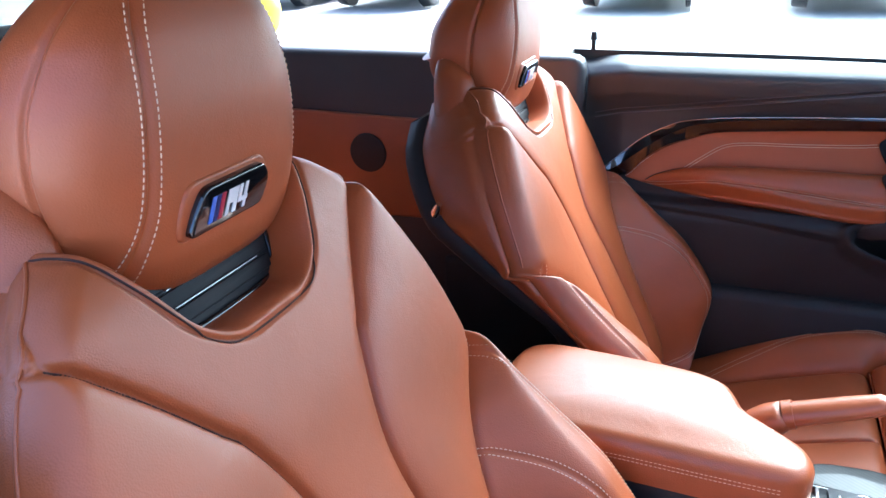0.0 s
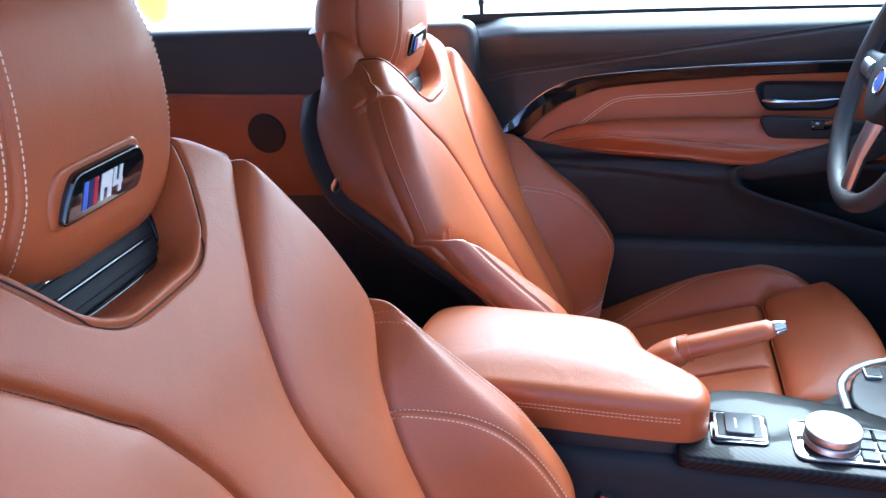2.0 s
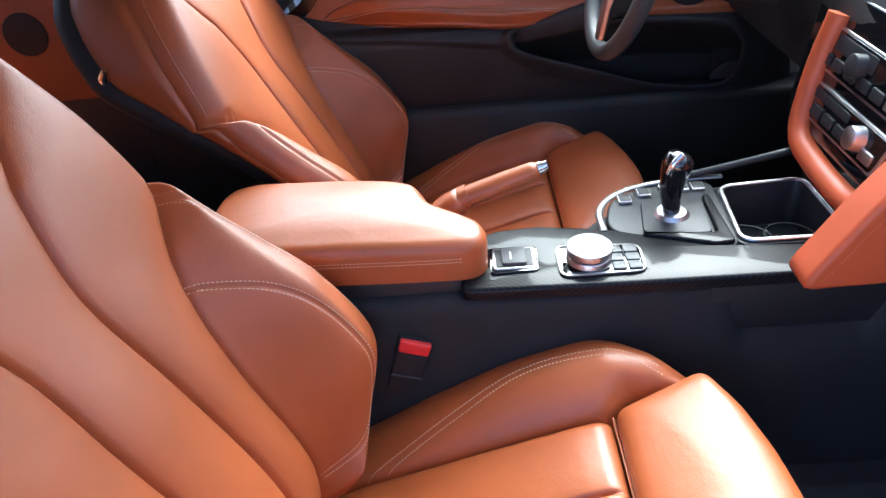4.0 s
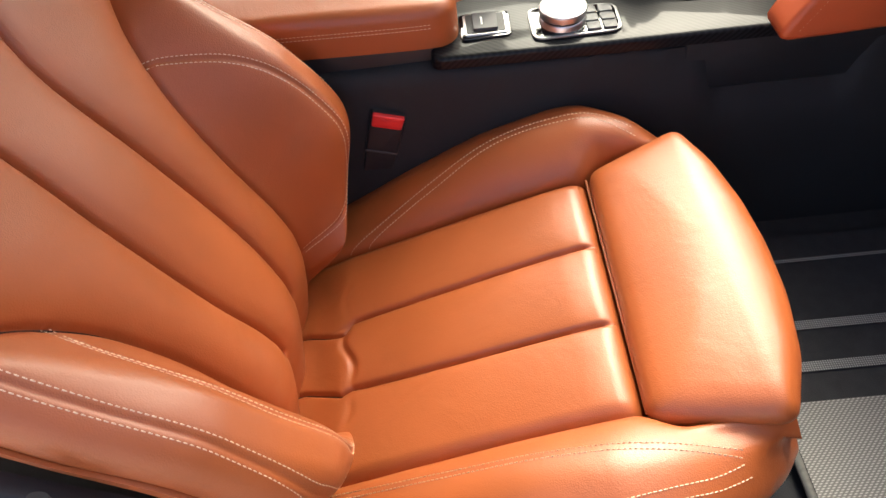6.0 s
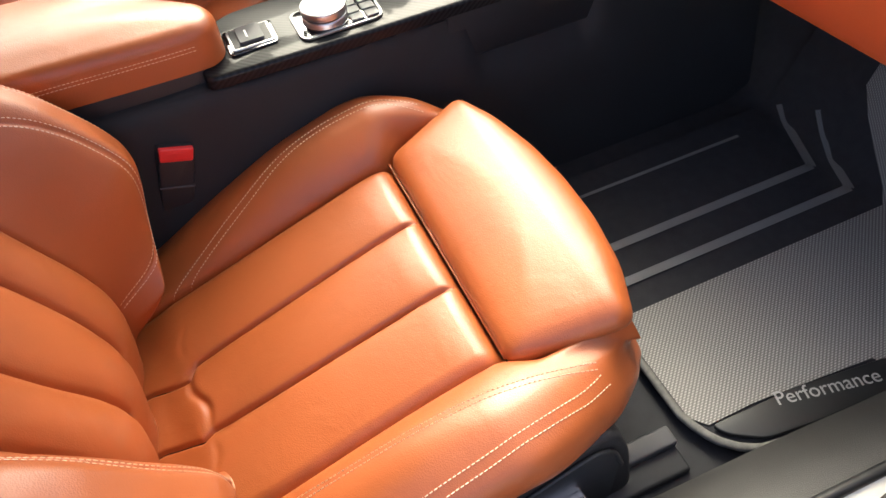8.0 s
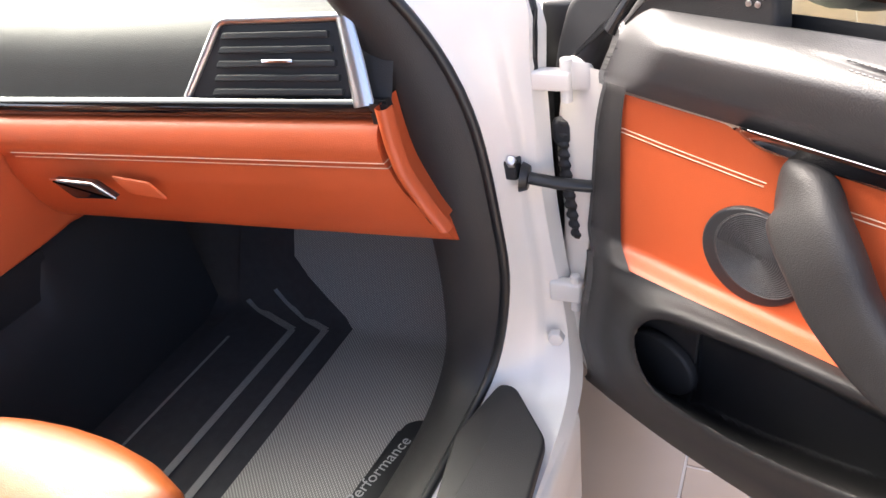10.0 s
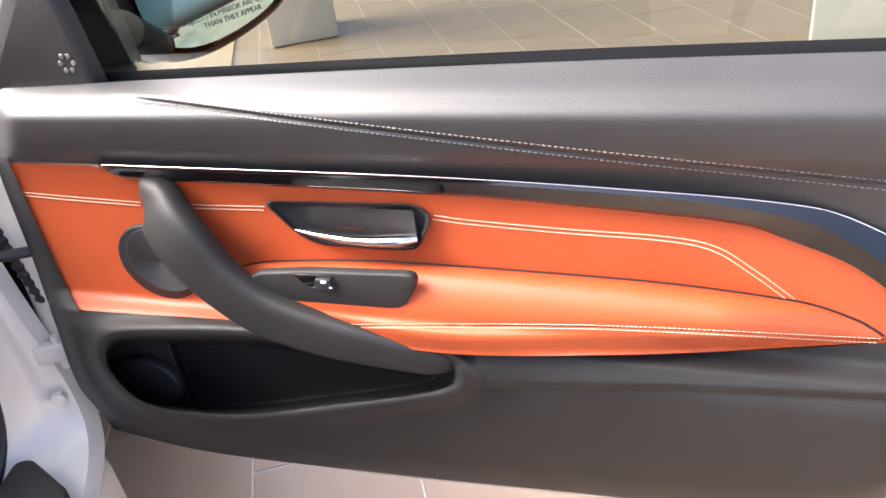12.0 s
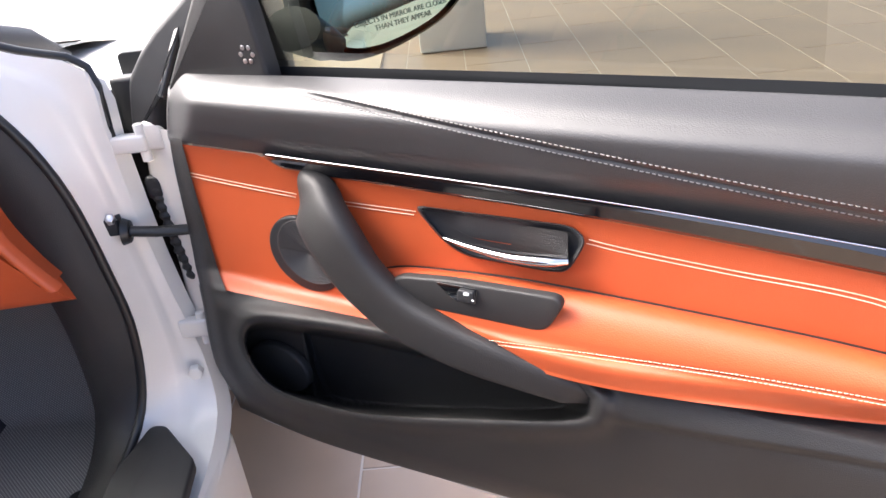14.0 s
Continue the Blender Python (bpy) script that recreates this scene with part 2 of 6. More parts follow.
def rounded(pts, r=0.01, n=5):
    """An outline with its corners rounded."""
    p = np.array(pts, float)
    out = []
    for i in range(len(p)):
        a, b, c = p[i - 1], p[i], p[(i + 1) % len(p)]
        ra, rc = min(r, 0.45 * np.linalg.norm(a - b)), min(r, 0.45 * np.linalg.norm(c - b))
        s, e = b + (a - b) / np.linalg.norm(a - b) * ra, b + (c - b) / np.linalg.norm(c - b) * rc
        for t in np.linspace(0, 1, n):
            out.append((1 - t) ** 2 * s + 2 * t * (1 - t) * b + t * t * e)
    return np.array(out)


def box(cx, cy, cz, sx, sy, sz, bevel=0.003, turn=0.0):
    bm = bmesh.new()
    bmesh.ops.create_cube(bm, size=1.0, matrix=Matrix.Translation((cx, cy, cz)) @ Matrix.Rotation(turn, 4, "Z") @ Matrix.Diagonal((sx, sy, sz, 1)))
    if bevel:
        bmesh.ops.bevel(bm, geom=bm.edges[:], offset=bevel, segments=2, affect="EDGES", profile=0.5)
    me = bpy.data.meshes.new("box")
    bm.to_mesh(me)
    bm.free()
    v, f = [tuple(q.co) for q in me.vertices], [tuple(p.vertices) for p in me.polygons]
    bpy.data.meshes.remove(me)
    return v, f


def drum(base, axis, r0, r1, h, sides=40, bevel=0.002):
    """A round knob or disc from base along axis."""
    axis = Vector(axis).normalized()
    q = axis.to_track_quat("Z", "Y").to_matrix()
    prof = [(0, 0), (r0, 0), (r1, h - bevel), (r1 - 0.3 * bevel, h - 0.3 * bevel), (r1 - bevel, h), (0, h)]
    a = np.linspace(0, 2 * math.pi, sides, endpoint=False)
    P = np.array([[Vector(base) + q @ Vector((r * math.cos(t), r * math.sin(t), z)) for t in a] for r, z in prof])
    return grid(P, close_v=True)


def stitches(line, normal, length=0.0034, gap=0.0017, width=0.0005, lift=0.0004):
    """Short raised threads along a line of places; normal may be one for all."""
    line = np.array(line, float)
    s = np.concatenate([[0], np.cumsum(np.linalg.norm(np.diff(line, axis=0), axis=1))])
    nrm = np.array(normal, float)
    nrm = np.tile(nrm, (len(line), 1)) if nrm.ndim == 1 else nrm
    vs, fs = [], []
    at = 0.0
    while at + length < s[-1]:
        a, b = (np.array([np.interp(t, s, line[:, k]) for k in range(3)]) for t in (at, at + length))
        n = np.array([np.interp(at, s, nrm[:, k]) for k in range(3)])
        n /= np.linalg.norm(n)
        side = np.cross(b - a, n)
        side *= width / (np.linalg.norm(side) + 1e-12)
        m = (a + b) / 2
        k = len(vs)
        vs += [a + side, a - side, a + n * lift * 0.4, m + side * 1.2, m - side * 1.2, m + n * lift * 2.2, b + side, b - side, b + n * lift * 0.4]
        fs += [(k, k + 3, k + 5, k + 2), (k + 1, k + 2, k + 5, k + 4), (k + 3, k + 6, k + 8, k + 5), (k + 4, k + 5, k + 8, k + 7)]
        at += length + gap
    return vs, fs


def near_line(u, v, line):
    """Distance of each (u, v) from a line of pairs."""
    best = np.full(u.shape, 9.0)
    for a, b in zip(line[:-1], line[1:]):
        d = b - a
        t = np.clip(((u - a[0]) * d[0] + (v - a[1]) * d[1]) / (d @ d + 1e-12), 0, 1)
        best = np.minimum(best, np.hypot(u - a[0] - t * d[0], v - a[1] - t * d[1]))
    return best


def ease(x):
    x = np.clip(x, 0, 1)
    return x * x * (3 - 2 * x)


# ---------------------------------------------------------------- forecourt
def forecourt():
    solo("ground", box(0, 0, -0.13, 600, 600, 0.2, 0), PAVING, "pale open paving round the forecourt", "ground", kind="structure")
    tile = box(0, 0, -0.011, 0.330, 0.662, 0.022, 0.0015)
    fl = solo("floor", box(1.0, 1.0, -0.02, 11.9, 13.0, 0.03, 0), GROUT, "beige tiled forecourt floor with pale joints", "floor", kind="structure")
    me = bpy.data.meshes.new("tile")
    me.from_pydata([tuple(v) for v in tile[0]], [], [tuple(f) for f in tile[1]])
    me.materials.append(TILE)
    for i in range(17):
        for j in range(12):
            ob = new("tile", me)
            ob.parent = fl
            ob.location = (0.717 + 0.335 * (i - 3) + 0.1675, 1.205 + 0.667 * (j - 3) + 0.3335 + 0.333 * (i % 2), -0.003)
    for y in (-4.25, -2.12, -0.22, 1.7, 3.6, 5.5):
        w = thing("window_mullion", (-5, y, 0), "white aluminium post of the glass wall", "window post", "glass wall posts", "structure")
        part("post", box(-5, y, 2.0, 0.10, 0.085, 4.0, 0.006), MULLION, w)
        part("cover_strip", box(-4.94, y, 2.0, 0.02, 0.05, 4.0, 0.004), MULLION, w)
    solo("window_sill_rail", box(-5, 1.0, 0.05, 0.12, 13, 0.1, 0.006), MULLION, "white aluminium bottom rail of the glass wall", "window rail", kind="structure")
    # added slab whose warm colour stands for warm light on the bonnet
    solo("added_warm_floor", box(-1.6, 6.4, -0.012, 5.0, 5.2, 0.05, 0), WARM_FLOOR, "warm beige polished floor added past the bonnet", "floor", kind="structure")
    solo("column", box(1.33, 4.75, 1.5, 0.40, 0.40, 3.0, 0.01), WHITE_WALL, "white square forecourt column", "column", kind="structure")
    # white panel added in place of the bright glass beside the column
    solo("bright_window_panel", box(4.22, 2.53, 1.2, 1.7, 0.06, 2.4, 0.01, radians(-29.4)), WHITE_WALL, "tall white panel standing in for a bright window", "panel")


forecourt()


# ---------------------------------------------------------------- front seats
SX = 0.39
BLACK_VENT = material("matt_black_vent", (0.008, 0.008, 0.009), 0.55, spec=0.3)
BO, BV, BN = np.array([SX, 0.085, 0.393]), np.array([0, -0.454, 0.891]), np.array([0, 0.891, 0.454])
CO, CV, CN = np.array([SX, 0.05, 0.355]), np.array([0, 0.956, 0.292]), np.array([0, -0.292, 0.956])
XU = np.array([1.0, 0, 0])
back_edge = spline([(-0.06, 0.118), (0.0, 0.128), (0.02, 0.150), (0.04, 0.190), (0.07, 0.230), (0.12, 0.265), (0.20, 0.283), (0.30, 0.284), (0.38, 0.280), (0.46, 0.274), (0.54, 0.258), (0.58, 0.243), (0.63, 0.218), (0.67, 0.190), (0.70, 0.160), (0.73, 0.124)])
bolster_seam = spline([(-0.06, 0.118), (0.07, 0.127), (0.2, 0.134), (0.29, 0.150), (0.37, 0.188), (0.45, 0.272), (0.5, 0.30)])
bolster_lift = spline([(-0.06, 0.0), (0.0, 0.035), (0.03, 0.062), (0.07, 0.090), (0.13, 0.11), (0.24, 0.096), (0.33, 0.062), (0.40, 0.036), (0.46, 0.020), (0.58, 0.0), (0.73, -0.02)])
centre_seam = curve([(0.042, 0.075), (0.046, 0.12), (0.055, 0.2), (0.056, 0.32), (0.054, 0.44), (0.082, 0.53), (0.102, 0.56), (0.131, 0.60), (0.157, 0.632), (0.178, 0.655), (0.196, 0.664)], 48)
back_base = spline([(-0.06, 0.0), (0.04, 0.004), (0.16, 0.016), (0.40, 0.018), (0.55, 0.026), (0.66, 0.028), (0.73, 0.016)])
foot_roll = spline([(-0.06, 0.088), (0.0, 0.052), (0.036, 0.027), (0.07, 0.009), (0.105, 0.001), (0.14, 0.0), (0.73, 0.0)])
flank_low = spline([(-0.06, -0.02), (0.0, -0.008), (0.06, 0.006), (0.17, 0.012), (0.30, 0.008), (0.41, -0.030), (0.51, -0.076), (0.58, -0.104), (0.665, -0.110), (0.73, -0.086)])
flank_in = spline([(-0.06, 0.118), (0.02, 0.145), (0.07, 0.205), (0.17, 0.225), (0.32, 0.228), (0.45, 0.248), (0.54, 0.250), (0.60, 0.232), (0.67, 0.188), (0.73, 0.124)])
bolster_line = np.array([(bolster_seam(v), v) for v in np.linspace(-0.04, 0.455, 40)])
panel_line = curve([(0.172, 0.346), (0.184, 0.334), (0.203, 0.292), (0.212, 0.240), (0.213, 0.185), (0.203, 0.115), (0.190, 0.070), (0.160, 0.050), (0.130, 0.052)], 60)
side_line = curve([(0.250, 0.445), (0.256, 0.36), (0.259, 0.26), (0.262, 0.16), (0.255, 0.12), (0.242, 0.090), (0.226, 0.071), (0.212, 0.063)], 60)


def back_height(u, v):
    x = np.abs(u)
    E, a = back_edge(v), bolster_seam(v)
    crest = a + 0.66 * np.maximum(E - a, 0.01)
    h = bolster_lift(v) * (1 - 0.30 * (u < 0) * ease((0.155 - v) / 0.12)) * ease((x - a + 0.006) / np.maximum(crest - a, 0.02))
    h = h - 0.25 * np.maximum(x - crest, 0) ** 1.4 * (v < 0.5)
    # soft ridge between the centre seam and the bolster
    cs = np.interp(v, centre_seam[:, 1], centre_seam[:, 0])
    mid, wid = (cs + np.minimum(a, E)) / 2, np.maximum((np.minimum(a, E) - cs) / 2, 0.012)
    h = h + 0.011 * np.clip(1 - ((x - mid) / wid) ** 2, 0, 1) * (v > 0.0)
    h = h + 0.010 * np.clip(1 - (x / np.maximum(cs, 0.02)) ** 2, 0, 1) * ease((0.5 - v) / 0.2)
    # rounded rim
    h = h + back_base(v) - foot_roll(v) * (1 - ease((x - a + 0.004) / np.maximum(0.8 * (crest - a), 0.02)))
    r = 0.036
    e = np.clip(r - (E - x), 0, r)
    h = h - (r - np.sqrt(np.maximum(r * r - e * e, 0)))
    # seams pulled in
    for ln, deep, wide in ((centre_seam, 0.0080, 0.0034), (bolster_line, 0.0080, 0.0034), (panel_line, 0.0025, 0.0024), (side_line, 0.0025, 0.0024)):
        dist = near_line(x, v, ln)
        h = h - deep * np.exp(-(dist / wide) ** 2) - 0.35 * deep * np.exp(-(dist / (wide * 3.5)) ** 2)
    h = h - 0.014 * ease((v - 0.69) / 0.04) ** 1.5
    # hollow round the vent
    half = 0.068 + 0.53 * (v - 0.608)
    a1, a2 = half - x - 0.035, v - 0.606 - 0.035
    inside = 0.035 + np.minimum(np.maximum(-a1, -a2), 0) * -1 - np.hypot(np.maximum(-a1, 0), np.maximum(-a2, 0))
    h = h - 0.062 * ease((inside - 0.001) / 0.024) - 0.0035 * np.exp(-((inside + 0.005) / 0.0022) ** 2)
    return h


def back_place(u, v, lift=0.0):
    u, v = np.asarray(u, float), np.asarray(v, float)
    return BO + u[..., None] * XU + v[..., None] * BV + (back_height(u, v) + lift)[..., None] * BN


cush_edge = spline([(-0.03, 0.265), (0.06, 0.284), (0.2, 0.292), (0.36, 0.294), (0.45, 0.266), (0.50, 0.228), (0.525, 0.190)])
cush_lift = spline([(-0.03, 0.012), (0.08, 0.028), (0.18, 0.046), (0.30, 0.060), (0.40, 0.058), (0.46, 0.034), (0.50, -0.012), (0.525, -0.05)])
flute = curve([(0.043, -0.03), (0.043, 0.04), (0.050, 0.08), (0.054, 0.23), (0.056, 0.385)], 40)


def flute_shift(v):
    """The flutes run a little off line behind the fold."""
    return np.interp(v, [-0.10, 0.0, 0.052, 0.068], [-0.006, -0.006, 0.011, 0.0])


def insert_height(u, v):
    x = np.abs(u)
    xs = np.abs(u - flute_shift(v))
    h = 0.004 + 0.016 * ease((v - 0.0) / 0.35) * 0.4 + 0 * u
    fx = np.interp(v, flute[:, 1], flute[:, 0])
    wide = np.where(xs < fx, fx, 0.172 - fx) / np.where(xs < fx, 1.0, 2.0)
    off = np.where(xs < fx, xs, x - (fx + 0.172) / 2) / np.maximum(wide, 0.01)
    h = h + 0.0085 * np.sqrt(np.clip(1 - off ** 2, 0, 1)) * ease((0.42 - v) / 0.08) * ease((v - 0.012) / 0.05)
    groove = 0.006 * np.exp(-(near_line(xs, v, flute) / 0.0028) ** 2) * ease((0.388 - v) / 0.02)
    fold = 0.0055 * np.exp(-((v - 0.062 - 0.007 * np.sin(u * 34) - 0.004 * np.sin(u * 91)) / 0.0055) ** 2) * ease((0.115 - x) / 0.05) * (0.55 + 0.45 * np.cos(u * 55))
    h = h - np.maximum(groove, fold)
    r = 0.022
    for e in (0.172 - x, 0.391 - v):
        k = np.clip(r - e, 0, r)
        h = h - (r - np.sqrt(np.maximum(r * r - k * k, 0)))
    return h


def cush_place(u, v, w):
    u, v, w = (np.asarray(k, float) for k in (u, v, w))
    return CO + u[..., None] * XU + v[..., None] * CV + w[..., None] * CN


cush_lift_out = spline([(-0.03, 0.012), (0.08, 0.028), (0.18, 0.046), (0.28, 0.056), (0.35, 0.050), (0.40, 0.034), (0.45, 0.008), (0.50, -0.020), (0.525, -0.05)])


def bolster_section(v, sgn, n=46):
    """Points across a cushion bolster at v: inner foot, crest, outer side, lower rim."""
    E, h = float(cush_edge(v)), float((cush_lift_out if sgn > 0 else cush_lift)(v))
    inn = 0.166 + 0.02 * float(ease((v - 0.38) / 0.05))
    pts = [(inn, -0.03), (inn + 0.006, 0.002 + 0.3 * h), (0.205, 0.86 * h), (0.238 * (E / 0.29) ** 0.5, h), (E - 0.012, h - 0.016), (E, h - 0.040), (E - 0.004, h - 0.066), (E - 0.020, h - 0.084)]
    return curve(pts, n) * np.array([sgn, 1.0])


HC = np.array([SX - 0.015, -0.252, 1.09])
head_w = spline([(0.966, 0.078), (0.985, 0.098), (1.01, 0.116), (1.04, 0.126), (1.08, 0.131), (1.11, 0.128), (1.15, 0.112), (1.18, 0.088), (1.20, 0.060), (1.210, 0.034), (1.214, 0.008)])
head_f = spline([(0.966, -0.228), (0.985, -0.212), (1.01, -0.203), (1.05, -0.197), (1.10, -0.195), (1.15, -0.199), (1.18, -0.206), (1.20, -0.214), (1.210, -0.224), (1.214, -0.238)])
head_b = spline([(0.966, -0.300), (1.00, -0.330), (1.06, -0.352), (1.10, -0.348), (1.15, -0.322), (1.19, -0.288), (1.21, -0.262), (1.214, -0.248)])


def head_front(x, z):
    """The front face of the headrest at x (from its middle) and z."""
    F, B = head_f(z), head_b(z)
    mid = F - 0.45 * (F - B)
    q = 1 - np.minimum(np.abs(np.asarray(x, float)) / head_w(z), 1) ** 4.2
    return mid + (F - mid) * np.maximum(q, 0) ** (1 / 2.2)


head_seam = spline([(0.96, 0.092), (1.0, 0.090), (1.05, 0.077), (1.11, 0.068), (1.16, 0.060), (1.20, 0.042)])


def seat(name, label):
    s = thing(name, (SX, 0.25, 0.26), label, "car seat", "front seats")
    # backrest leather
    v = np.linspace(-0.06, 0.728, 450)
    q = np.linspace(-1, 1, 341)
    u = q[None] * back_edge(v)[:, None]
    V = np.repeat(v[:, None], len(q), 1)
    P = back_place(u, V)
    wraps = []
    for sgn, col in ((-1, 0), (1, -1)):
        w0 = back_height(u[:, col], v)
        lo, ui = np.minimum(flank_low(v), w0 - 0.008), flank_in(v)
        ring = [BO + (sgn * (back_edge(v) * (1 - k) + ui * k + du))[:, None] * XU + v[:, None] * BV + (w0 * (1 - t) + lo * t + dw)[:, None] * BN for t, k, du, dw in ((0.02, 0.0, -0.0015, -0.004), (0.06, 0.0, 0.003, -0.002), (0.25, 0.08, 0.007, 0.0), (0.5, 0.30, 0.007, 0.0), (0.75, 0.62, 0.004, 0.0), (0.92, 0.90, 0.0, 0.0), (1.0, 1.0, -0.006, 0.0))]
        wraps.append(np.stack(ring, 1))
    P = np.concatenate([wraps[0][:, ::-1], P, wraps[1]], 1)
    b = part("backrest", grid(P), LEATHER, s)
    # leather tucked in behind the cushion
    uu, tv = np.meshgrid(np.linspace(-0.195, 0.195, 12), np.linspace(-0.10, 0.055, 6))
    part("tuck", grid(BO + uu[..., None] * XU + tv[..., None] * BV + (-0.055 - 0.008 * np.cos(uu * 12))[..., None] * BN), LEATHER, b)
    # dark shell behind
    rows = []
    for vv in np.linspace(-0.02, 0.715, 44):
        E, hi = float(flank_in(vv)), float(flank_low(vv)) - 0.055 * float(ease((0.07 - vv) / 0.06))
        sec = curve([(-E + 0.006, hi + 0.004), (-E - 0.002, hi - 0.010), (-E + 0.004, hi - 0.030), (-E * 0.75, hi - 0.052), (-E * 0.4, hi - 0.062), (0, hi - 0.064), (E * 0.4, hi - 0.062), (E * 0.75, hi - 0.052), (E - 0.004, hi - 0.030), (E + 0.002, hi - 0.010), (E - 0.006, hi + 0.004)], 60)
        rows.append(BO + sec[:, :1] * XU + vv * BV + sec[:, 1:] * BN)
    part("back_shell", grid(np.array(rows)), BLACK_SOFT, s, "black plastic seat-back shell")
    for sgn in (-1, 1):
        off = np.array([sgn, 1.0])
        for base, d in ((panel_line, -0.0035), (panel_line, 0.0035), (side_line, -0.0055), (side_line, 0.0055)):
            tn = np.gradient(base, axis=0)
            tn /= np.linalg.norm(tn, axis=1)[:, None]
            ln = base + d * np.stack([tn[:, 1], -tn[:, 0]], 1)
            ln = ln[(ln[:, 0] < back_edge(ln[:, 1]) - 0.004)]
            part("stitching", stitches(back_place(ln[:, 0] * sgn, ln[:, 1]), BN), THREAD, b, "cream seam thread")
        rim = np.linspace(0.46, 0.724, 60)
        E = back_edge(rim) - 0.003
        part("piping", tube(back_place(E * sgn, rim, 0.0), 0.0016, 6), LEATHER, b)
    # dark tubes at the groove bottoms paint in the seams' shade
    for sgn in (-1, 1):
        for ln in (centre_seam[1:-1], bolster_line[2:-1]):
            part("seam", tube(back_place(ln[:, 0] * sgn, ln[:, 1], 0.0003), 0.0009, 6), SEAM_SHADE, b, "dark line for the shade in the pulled-in seam")
    hb = np.array([(0.138, 0.735), (0.126, 0.712), (0.100, 0.664), (0.079, 0.628), (0.066, 0.612), (0.045, 0.6025), (0.0, 0.6005)])
    hb = curve(np.vstack([hb, hb[-2::-1] * np.array([-1, 1])]), 90)
    part("seam", tube(back_place(hb[:, 0], hb[:, 1], 0.0003), 0.0009, 6), SEAM_SHADE, b, "dark shade line in the seam round the headrest hollow")
    # leather wing behind the headrest, running down into the shell
    rows = []
    wing_w = spline([(0.62, 0.205), (0.66, 0.185), (0.70, 0.163), (0.728, 0.148), (0.76, 0.134), (0.785, 0.108), (0.80, 0.072), (0.806, 0.04)])
    wing_f = spline([(0.62, -0.055), (0.68, -0.020), (0.715, -0.004), (0.735, 0.0), (0.76, -0.008), (0.79, -0.026), (0.806, -0.038)])
    wing_b = spline([(0.62, -0.106), (0.665, -0.112), (0.74, -0.086), (0.79, -0.058), (0.806, -0.044)])
    for vv in np.linspace(0.62, 0.806, 40):
        W, f0, b0 = float(wing_w(vv)), float(wing_f(vv)), float(wing_b(vv))
        a = np.linspace(0, 2 * math.pi, 96, endpoint=False)
        su, sw = np.sign(np.cos(a)) * np.abs(np.cos(a)) ** 0.55, np.sign(np.sin(a)) * np.abs(np.sin(a)) ** 0.7
        uu, ww = W * su, (f0 + b0) / 2 + (f0 - b0) / 2 * sw
        ww = np.where(sw > 0, np.minimum(ww, ww - 0.05 * ease((0.115 - np.abs(uu)) / 0.04)), ww)
        rows.append(BO + uu[:, None] * XU + vv * BV + ww[:, None] * BN)
    wv, wf = grid(np.array(rows), close_v=True)
    part("shoulder_wing", (wv, [tuple(k) for k in wf] + [tuple(range(95, -1, -1)), tuple(range(39 * 96, 40 * 96))]), LEATHER, s)
    # bezel and vent in the hollow
    vo = BO + 0.655 * BV - 0.028 * BN
    out = rounded([(-0.070, -0.034), (0.070, -0.034), (0.098, 0.05), (-0.098, 0.05)], 0.016)
    vent = part("air_vent", slab(out, vo, XU, BV, BN, 0.016, 0.006, 4), BLACK_VENT, s, "black neck-warmer vent")
    part("vent_lip", tube(np.array([vo + a * XU + b * BV + 0.015 * BN for a, b in curve([(-0.080, 0.010), (-0.066, -0.026), (-0.040, -0.033), (0.040, -0.033), (0.066, -0.026), (0.080, 0.010)], 40)]), 0.0035, 8), PIANO, vent, "gloss black lower vent lip")
    for k in range(4):
        hw = 0.062 + 0.006 * k
        part("slat", slab(rounded([(-hw, -0.0062), (hw, -0.0062), (hw + 0.003, 0.0062), (-hw - 0.003, 0.0062)], 0.003), vo + (-0.018 + 0.0150 * k) * BV + 0.0162 * BN, XU, BV, BN, 0.003, 0.0012), BLACK_VENT, vent)
    for k in range(2):
        part("bright_line", slab([(-0.052, -0.0004), (0.052, -0.0004), (0.052, 0.0004), (-0.052, 0.0004)], vo + (-0.0105 + 0.0150 * k) * BV + 0.0162 * BN, XU, BV, BN, 0.0016, 0.0002), SATIN, vent)
    # headrest
    zz = np.concatenate([np.linspace(0.966, 1.18, 100), np.linspace(1.1815, 1.214, 40)])
    th = np.linspace(0, 2 * math.pi, 420, endpoint=False)
    rows = []
    for z in zz:
        F, B, W = float(head_f(z)), float(head_b(z)), float(head_w(z))
        mid = F - 0.45 * (F - B)
        cx, sy = np.cos(th), np.sin(th)
        x = W * np.sign(cx) * np.abs(cx) ** (2 / 4.2)
        y = np.where(sy > 0, mid + (F - mid) * np.abs(sy) ** (2 / 2.2), mid - (mid - B) * np.abs(sy) ** 0.8)
        sm = float(head_seam(z)) if z < 1.2 else 9.0
        fade = float(ease(np.array((1.203 - z) / 0.02)))
        y = y - fade * (0.0032 * np.exp(-((x - sm - 0.010) / 0.0026) ** 2) + 0.0032 * np.exp(-((x + sm + 0.034) / 0.0026) ** 2)) * (sy > 0)
        pinch = fade * 0.0040 * np.exp(-((y - mid - 0.006) / 0.0030) ** 2) * (np.abs(x) > 0.55 * W)
        rows.append(np.stack([HC[0] + x - np.sign(x) * pinch, y, np.full(len(th), z)], 1))
    vv, ff = grid(np.array(rows), close_v=True)
    ff = [tuple(f) for f in ff] + [tuple(range(len(th) - 1, -1, -1)), tuple(range((len(zz) - 1) * len(th), len(zz) * len(th)))]
